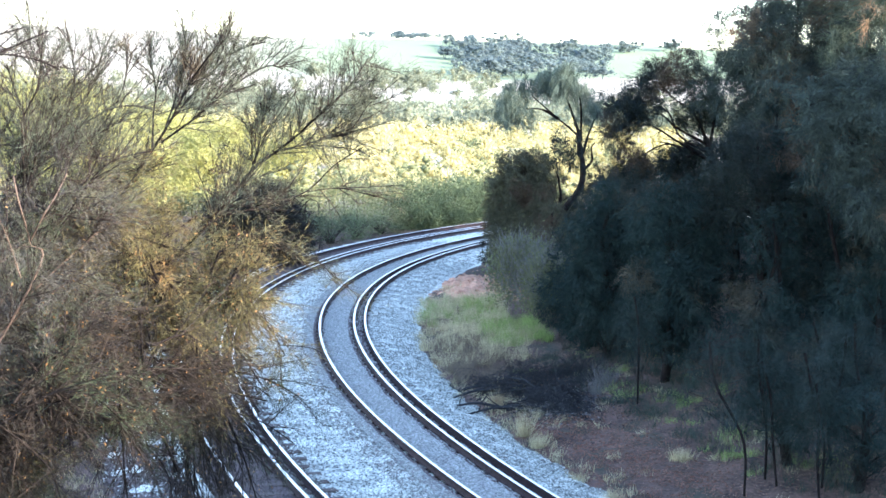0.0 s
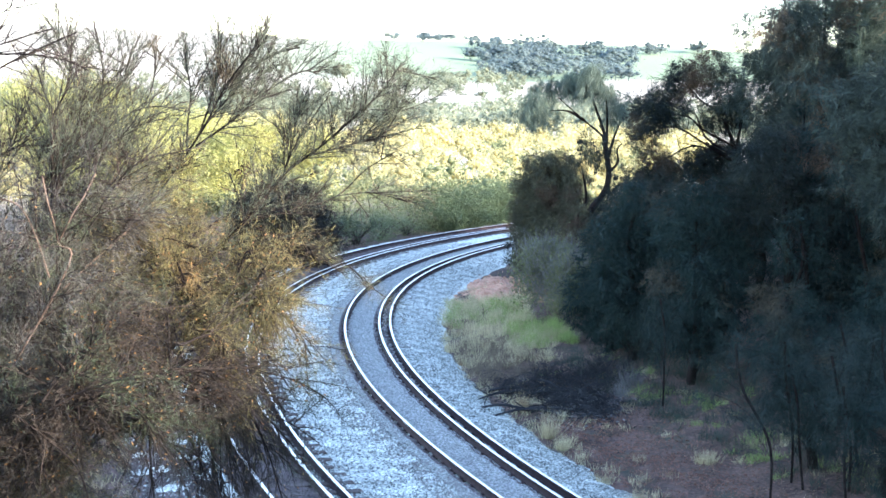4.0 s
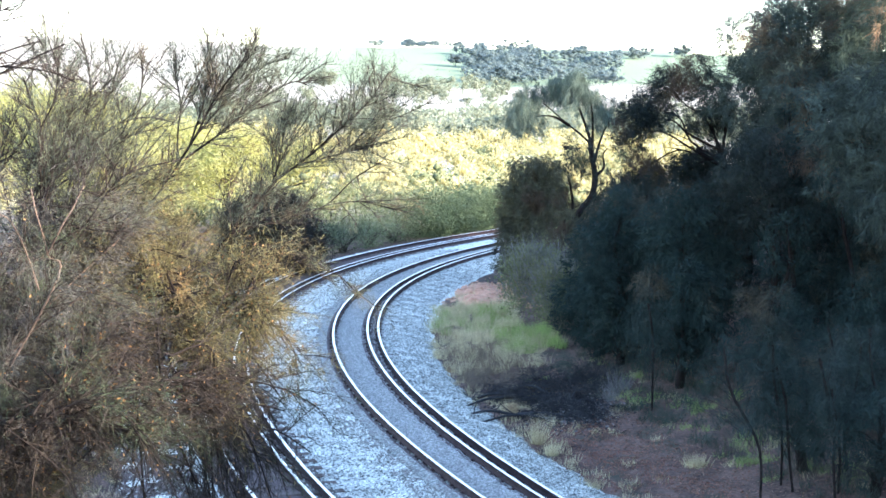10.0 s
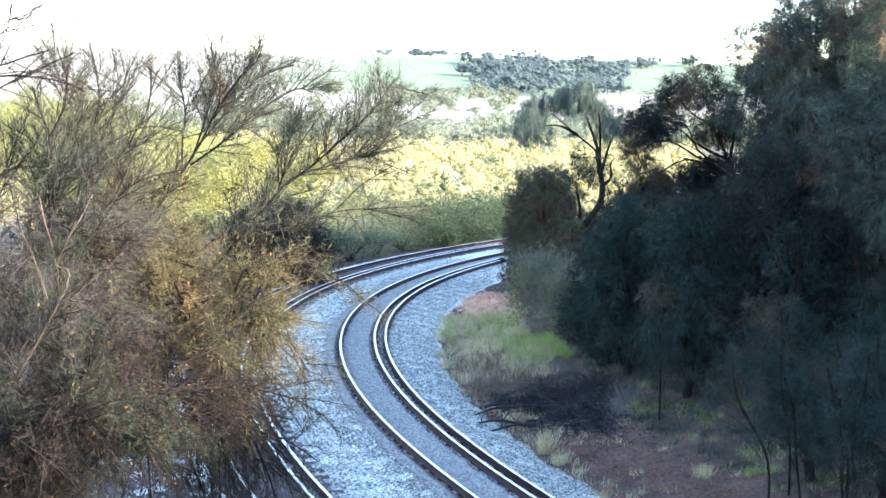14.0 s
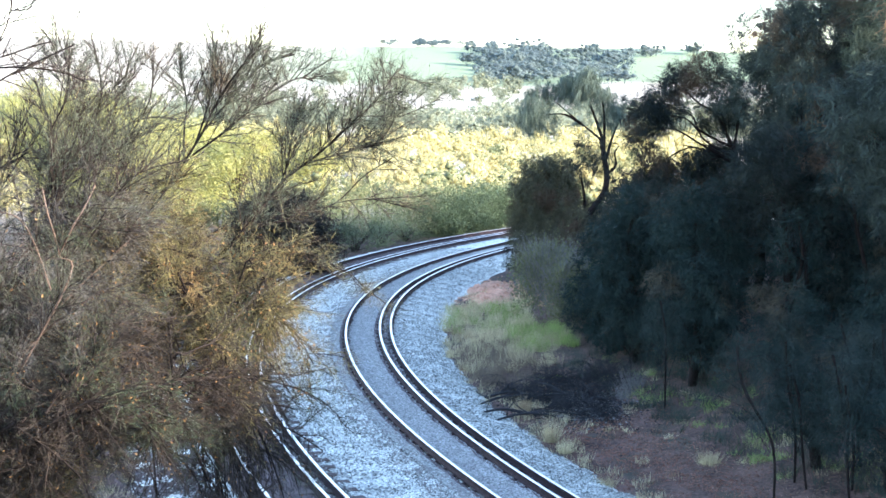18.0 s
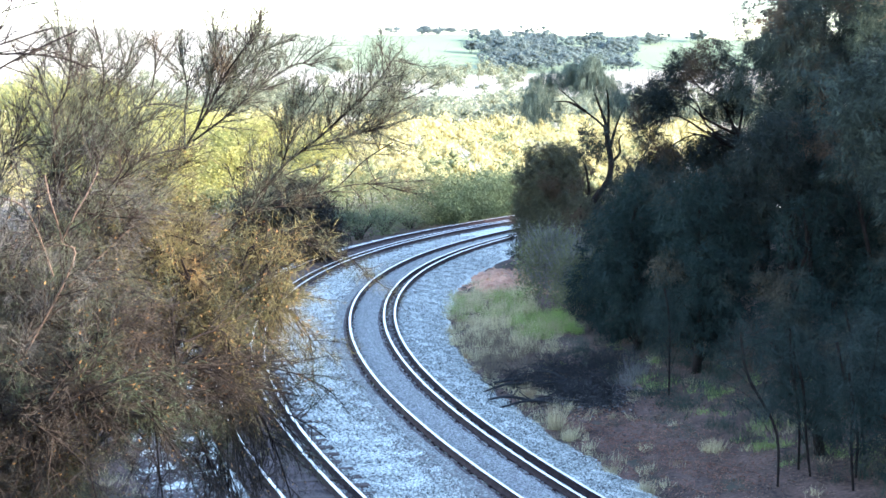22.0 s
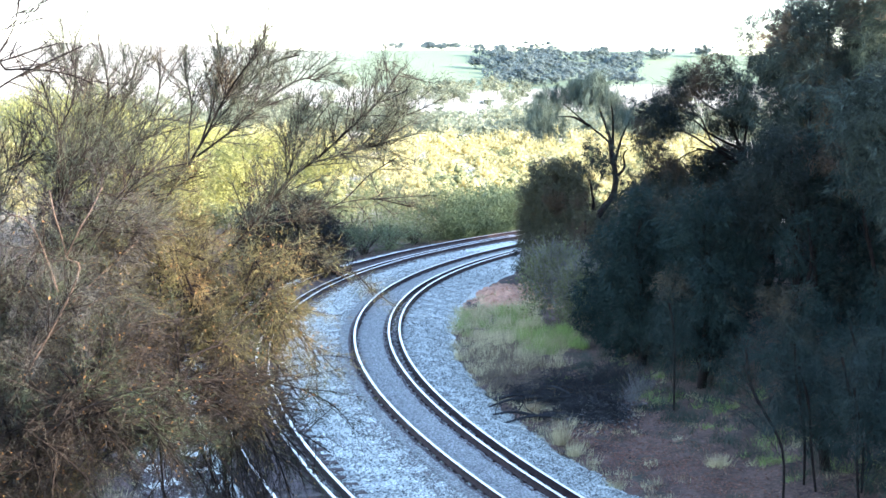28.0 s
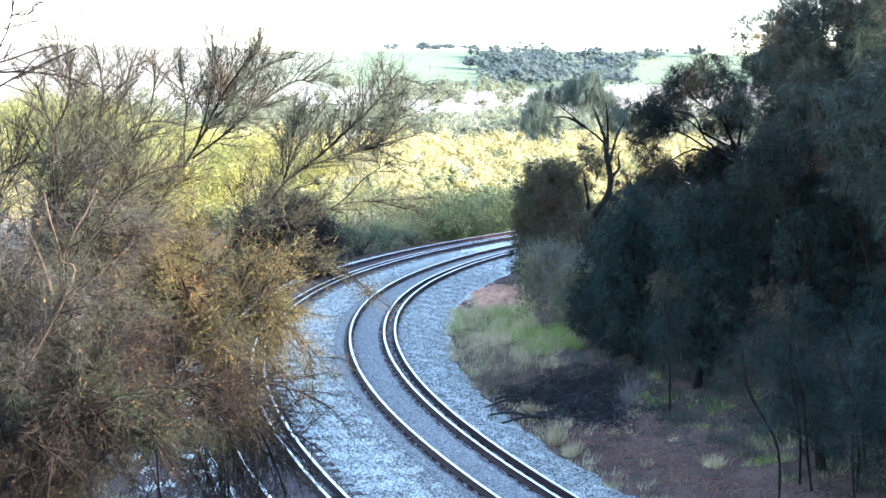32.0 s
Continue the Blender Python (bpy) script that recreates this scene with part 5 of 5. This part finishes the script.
grass("green_grass", (34, 64), (-6.4, -5.4), 1500, (0.12, 0.35), "grass_brown", "dull weeds between the outer track and the shrubs", 0.5)
grass("dry_grass", (30, 64), (-6.4, -5.2), 3000, (0.1, 0.3), "grass_brown", "withered stalks along the outer track", 0.5)


grass("weeds", (-13, 2), (6.2, 11), 9000, (0.15, 0.6), "weed_dark", "blue-green weeds under the young she-oaks, darkened in colour as shade", 0.55, 30)
grass("weeds", (1, 9), (6.0, 9.5), 5000, (0.15, 0.5), "weed_dark", "green weeds at the foot of the she-oaks, darkened in colour as shade", 0.55, 30)
for s0, o0 in ((-4.5, 6.6), (-3.5, 7.4), (2.2, 6.9), (0.5, 7.6), (-7.0, 7.6), (4.8, 7.4)):
    grass("green_grass", (s0 - 0.7, s0 + 0.7), (o0 - 0.45, o0 + 0.45), 420, (0.08, 0.28), "grass_green", "patch of bright green weeds on the shaded bank", 0.5)


def tuft(x, y, height, radius, material, label, count=230):
    t = thing("grass_tuft", x, y, gz(x, y), label, "grass", "grass tufts")
    p = rng.normal(0, radius * 0.35, (count, 3)) * np.array([1, 1, 0])
    v, f = blades(p, p * 0.7 / radius + rng.normal(0, 0.22, (count, 3)) + np.array([0, 0, 1]), height * rng.uniform(0.3, 1.1, count), 0.011)
    tagged(soup("tussock", v, f, M[material], t), kind="stuff")


for x, y, hh, rr, m in ((2.25, 37.5, 0.55, 0.24, "grass_dry"), (2.72, 34.4, 0.85, 0.22, "grass_dry"), (3.0, 33.4, 0.35, 0.22, "grass_dry"), (5.2, 38.6, 0.7, 0.42, "grey_twig"), (4.9, 37.9, 0.45, 0.36, "grey_twig"), (3.6, 30.6, 0.3, 0.25, "grass_dry"), (4.2, 29.2, 0.35, 0.3, "grass_dry"), (6.0, 31.5, 0.35, 0.35, "grass_dry")):
    tuft(x, y, hh, rr, m, "dry straw-coloured grass tuft on the verge" if m == "grass_dry" else "pale grey dry tuft on the bank")

# grey brush at the bend
for x, y, hh, rr in ((3.85, 51.0, 3.3, 1.15), (4.6, 48.8, 2.6, 0.85)):
    t = thing("grey_bush", x, y, gz(x, y) - 0.03, "olive bush with thin purple-grey twig tips", "shrub", "verge shrubs")
    n = 1900
    base = np.stack([rng.normal(0, rr * 0.42, n), rng.normal(0, rr * 0.42, n), hh * rng.uniform(0.2, 0.75, n)], 1)
    d = base * np.array([0.5, 0.5, 0]) + rng.normal(0, 0.25, (n, 3)) + np.array([0, 0, 0.9])
    v, f = blades(base, d, rng.uniform(0.35, 1.0, n), 0.014)
    tagged(soup("twig_growth", v, f, M["grey_twig"], t), kind="stuff")
    c = unit(rng.normal(size=(26, 3))) * np.array([rr, rr, hh * 0.4]) * 0.8 + np.array([0, 0, hh * 0.44])
    p = c[rng.integers(0, 26, 7500)] + rng.normal(0, rr * 0.26, (7500, 3))
    p[:, 2] = np.abs(p[:, 2])
    v, f = leaves(p, 0.1)
    soup("crown", v, f, M["shrub_olive"], t)

# burnt branches and ash below the she-oaks
for k in range(13):
    x, y = rng.uniform(1.6, 4.6), rng.uniform(36.4, 39.8)
    if k < 3:
        x, y = 1.3 + 0.5 * k, 39.7 - 0.35 * k
    a, ln = rng.normal(-0.25, 0.35) if k < 3 else rng.uniform(0, 6.28), rng.uniform(0.9, 2.0)
    e = np.array([math.cos(a), math.sin(a)]) * ln
    t = thing("charred_branch", x, y, gz(x, y), "charred black branch lying on burnt ground", "branch", "burnt branches")
    q = [(0, 0, 0.03), (e[0] * 0.5, e[1] * 0.5, 0.12 + 0.1 * rng.random()), (e[0], e[1], gz(x + e[0], y + e[1]) - gz(x, y) + 0.08)]
    main = smooth_line(q, 8)
    v, f = tubes([(main, 0.05, 0.02)], 7)
    soup("stem", v, f, M["char"], t)
    for j in (3, 5):
        v, f = tubes([(smooth_line([main[j], main[j] + np.array([0.2 * rng.normal(), 0.2 * rng.normal(), 0.22]), main[j] + np.array([0.4 * rng.normal(), 0.4 * rng.normal(), 0.35])], 5), 0.018, 0.006)], 5)
        soup("side_twig", v, f, M["char"], t)


for x, y, hh in ((2.2, 40.2, 0.45), (3.2, 40.6, 0.7), (3.9, 39.8, 0.7), (4.7, 40.4, 1.0), (2.9, 39.0, 0.4), (4.0, 38.6, 0.5), (5.0, 39.2, 0.9), (3.5, 37.6, 0.35), (4.3, 37.0, 0.4), (4.1, 36.2, 0.3)):
    t = thing("burnt_bush", x, y, gz(x, y), "low scrub burnt to black stems", "bush", "burnt scrub")
    stems = []
    for _ in range(130):
        e = rng.normal(0, 0.5, 3) * np.array([1, 1, 0]) + np.array([0, 0, 0.75 * hh * rng.uniform(0.1, 1.0)])
        stems.append((smooth_line([e * np.array([0.6, 0.6, 0]) + rng.normal(0, 0.25, 3) * np.array([1, 1, 0]), e * np.array([0.5, 0.5, 0.7]) + rng.normal(0, 0.12, 3), e], 6), 0.008, 0.003))
    for q in stems[:8]:
        v, f = tubes([q], 5)
        soup("stem", v, f, M["char"], t)
    v, f = tubes(stems[8:], 3)
    tagged(soup("twig_growth", v, f, M["char"], t), kind="stuff")


def scatter(name, s_range, o_range, count, size, material, label):
    q = at_track(rng.uniform(*s_range, count), rng.uniform(*o_range, count))
    v, f = leaves(on_ground(q[:, 0], q[:, 1], 0.015), size, 0.8)
    return tagged(soup(name, v, f, M[material]), label, "litter", kind="stuff")


_q = at_track(3.8 + 1.7 * rng.normal(size=10000), 5.0 + 0.75 * rng.normal(size=10000))
_v, _f = leaves(on_ground(_q[:, 0], _q[:, 1], 0.015), 0.08, 0.8)
tagged(soup("ash", _v, _f, M["char"]), "black ash and charred bits on burnt ground", "ash", kind="stuff")
_n = 1300
_v, _f = leaves(on_ground(3.9 + 0.55 * rng.normal(size=_n), 37.4 + 0.9 * rng.normal(size=_n), 0.03), 0.1, 0.7)
tagged(soup("ash", _v, _f, M["grey_twig"]), "pale grey ash and burnt twigs on the black ground", "ash", kind="stuff")
scatter("leaf_litter", (-13, 9), (3.2, 9.5), 12000, 0.06, "litter", "brown leaf litter on the shaded bank")
scatter("leaf_litter", (9, 30), (3.6, 8), 4000, 0.07, "litter", "brown leaf litter on the verge")

for _n, _x, _y, _sx, _sy in ((5200, 4.6, 32.4, 0.8, 1.7), (3000, 3.6, 35.2, 0.6, 1.0), (1800, 5.8, 29.8, 0.6, 1.0)):
    _v, _f = leaves(on_ground(_x + _sx * rng.normal(size=_n), _y + _sy * rng.normal(size=_n), 0.012), 0.05, 0.6)
    tagged(soup("red_clods", _v, _f, M["clod"]), "crumbled rust-red earth on the bank", "earth", kind="stuff")
scatter("leaf_litter", (-13, 9), (3.4, 9.5), 5000, 0.05, "clod", "small reddish clods and stones on the shaded bank")
grass("dry_grass", (21, 30), (3.9, 6.6), 2500, (0.15, 0.4), "grass_dry", "dry stalks round the reddish earth")

# heap of bare reddish earth where the verge meets the bend
_x, _y, _z = at_track(27.3, 4.9)
_gx, _gy = np.meshgrid(np.linspace(-2.0, 2.0, 36), np.linspace(-5.4, 5.4, 48))
_r = (_gx / 1.35) ** 2 + (_gy / 4.2) ** 2 + 0.35 * waves(3 * _gx, 2 * _gy, 3.0)
_h = 0.3 * np.clip(1 - _r, 0, None) ** 0.8 * (1 + 0.6 * waves(7 * _gx, 6 * _gy, 2.0)) + 0.045 * rng.normal(size=_gx.shape) - 0.03
_v = np.stack([_gx.ravel() + _x, _gy.ravel() + _y, _h.ravel() + ground_z(_gx.ravel() + _x, _gy.ravel() + _y)], 1)
_i = (np.arange(47)[:, None] * 36 + np.arange(35)[None]).ravel()
_n = 2600
_cx, _cy = _x + 0.75 * rng.normal(size=_n), _y + 2.2 * rng.normal(size=_n)
_cv, _cf = leaves(np.stack([_cx, _cy, ground_z(_cx, _cy) + rng.uniform(0.02, 0.3, _n) * np.exp(-((_cx - _x) / 0.9) ** 2 - ((_cy - _y) / 2.8) ** 2)], 1), 0.1, 0.5)
tagged(soup("red_clods", _cv, _cf, M["dirt_red"]), "crumbled reddish clods over the earth heap", "earth", kind="stuff")
grass("dry_grass", (22.5, 31), (3.6, 6.2), 900, (0.15, 0.4), "grass_dry", "thin dry stalks on the earth heap", 0.5)
tagged(soup("earth_mound", _v, np.stack([_i, _i + 1, _i + 37, _i + 36], 1), M["dirt_red"], smooth=True), "low heap of bare reddish earth on the verge", "earth heap")


# sway of the two wiry wattles in the breeze: seconds, degrees towards the tracks
SWAY_1 = ((0, -0.33), (0.5, -0.26), (1, -0.10), (1.5, -0.38), (2, -0.39), (2.5, -0.31), (3, -0.26), (3.5, 0.05), (5.5, 0.46), (6, 0.66), (6.5, 0.42), (7, 0.50), (7.5, 0.29), (8, 0.32), (8.5, 0.56), (9, 0.07), (9.5, 0.41), (10, 0.43), (10.5, 0.33), (11, 0.16), (11.5, 0.47), (12, 0.41), (12.5, 0.29), (13, 0.16), (13.5, 0.17), (14, 0.13), (14.5, 0.18), (16.5, 0.07), (17, 0.04), (17.5, 0.22), (18, 0.06), (18.5, -0.06), (19, -0.01), (19.5, -0.07), (20, -0.02), (20.5, -0.08), (21, -0.12), (21.5, -0.12), (22, -0.11), (22.5, -0.14), (23, -0.15), (23.5, -0.12), (24, -0.10), (24.5, -0.17), (25, -0.23), (25.5, -0.15), (27.5, -0.14), (28, -0.12), (28.5, -0.16), (29, -0.17), (29.5, -0.11), (30, -0.08), (30.5, -0.10), (31, -0.12), (31.5, -0.11), (32, -0.10))
SWAY_2 = ((0, -0.42), (0.5, -0.31), (1, -0.14), (1.5, -0.30), (2, -0.38), (2.5, -0.44), (3, -0.42), (3.5, -0.04), (5.5, 0.10), (6, 0.21), (6.5, 0.43), (7, 0.30), (7.5, 0.21), (8, 0.31), (8.5, 0.17), (9, 0.00), (9.5, 0.14), (10, 0.08), (10.5, 0.03), (11, -0.00), (11.5, -0.01), (12, 0.07), (12.5, 0.01), (13, 0.08), (13.5, 0.03), (14, -0.14), (14.5, 0.06), (16.5, -0.15), (17, -0.04), (17.5, 0.06), (18, -0.05), (18.5, -0.05), (19, -0.01), (19.5, -0.02), (20, -0.11), (20.5, -0.24), (21, -0.35), (21.5, -0.27), (22, -0.33), (22.5, -0.34), (23, -0.35), (23.5, -0.30), (24, -0.29), (24.5, -0.31), (25, -0.35), (25.5, -0.31), (27.5, -0.32), (28, -0.31), (28.5, -0.35), (29, -0.30), (29.5, -0.24), (30, -0.14), (30.5, -0.15), (31, -0.24), (31.5, -0.18), (32, -0.18))


def motions():
    """The wiry wattles sway about their feet."""
    for tree, rows in ((sweeping_wattle, SWAY_1), (reaching_wattle, SWAY_2)):
        x, y, z = tree.location
        walk(tree, [(t, pose(x, y, z, 0, a, 0)) for t, a in rows])


motions()
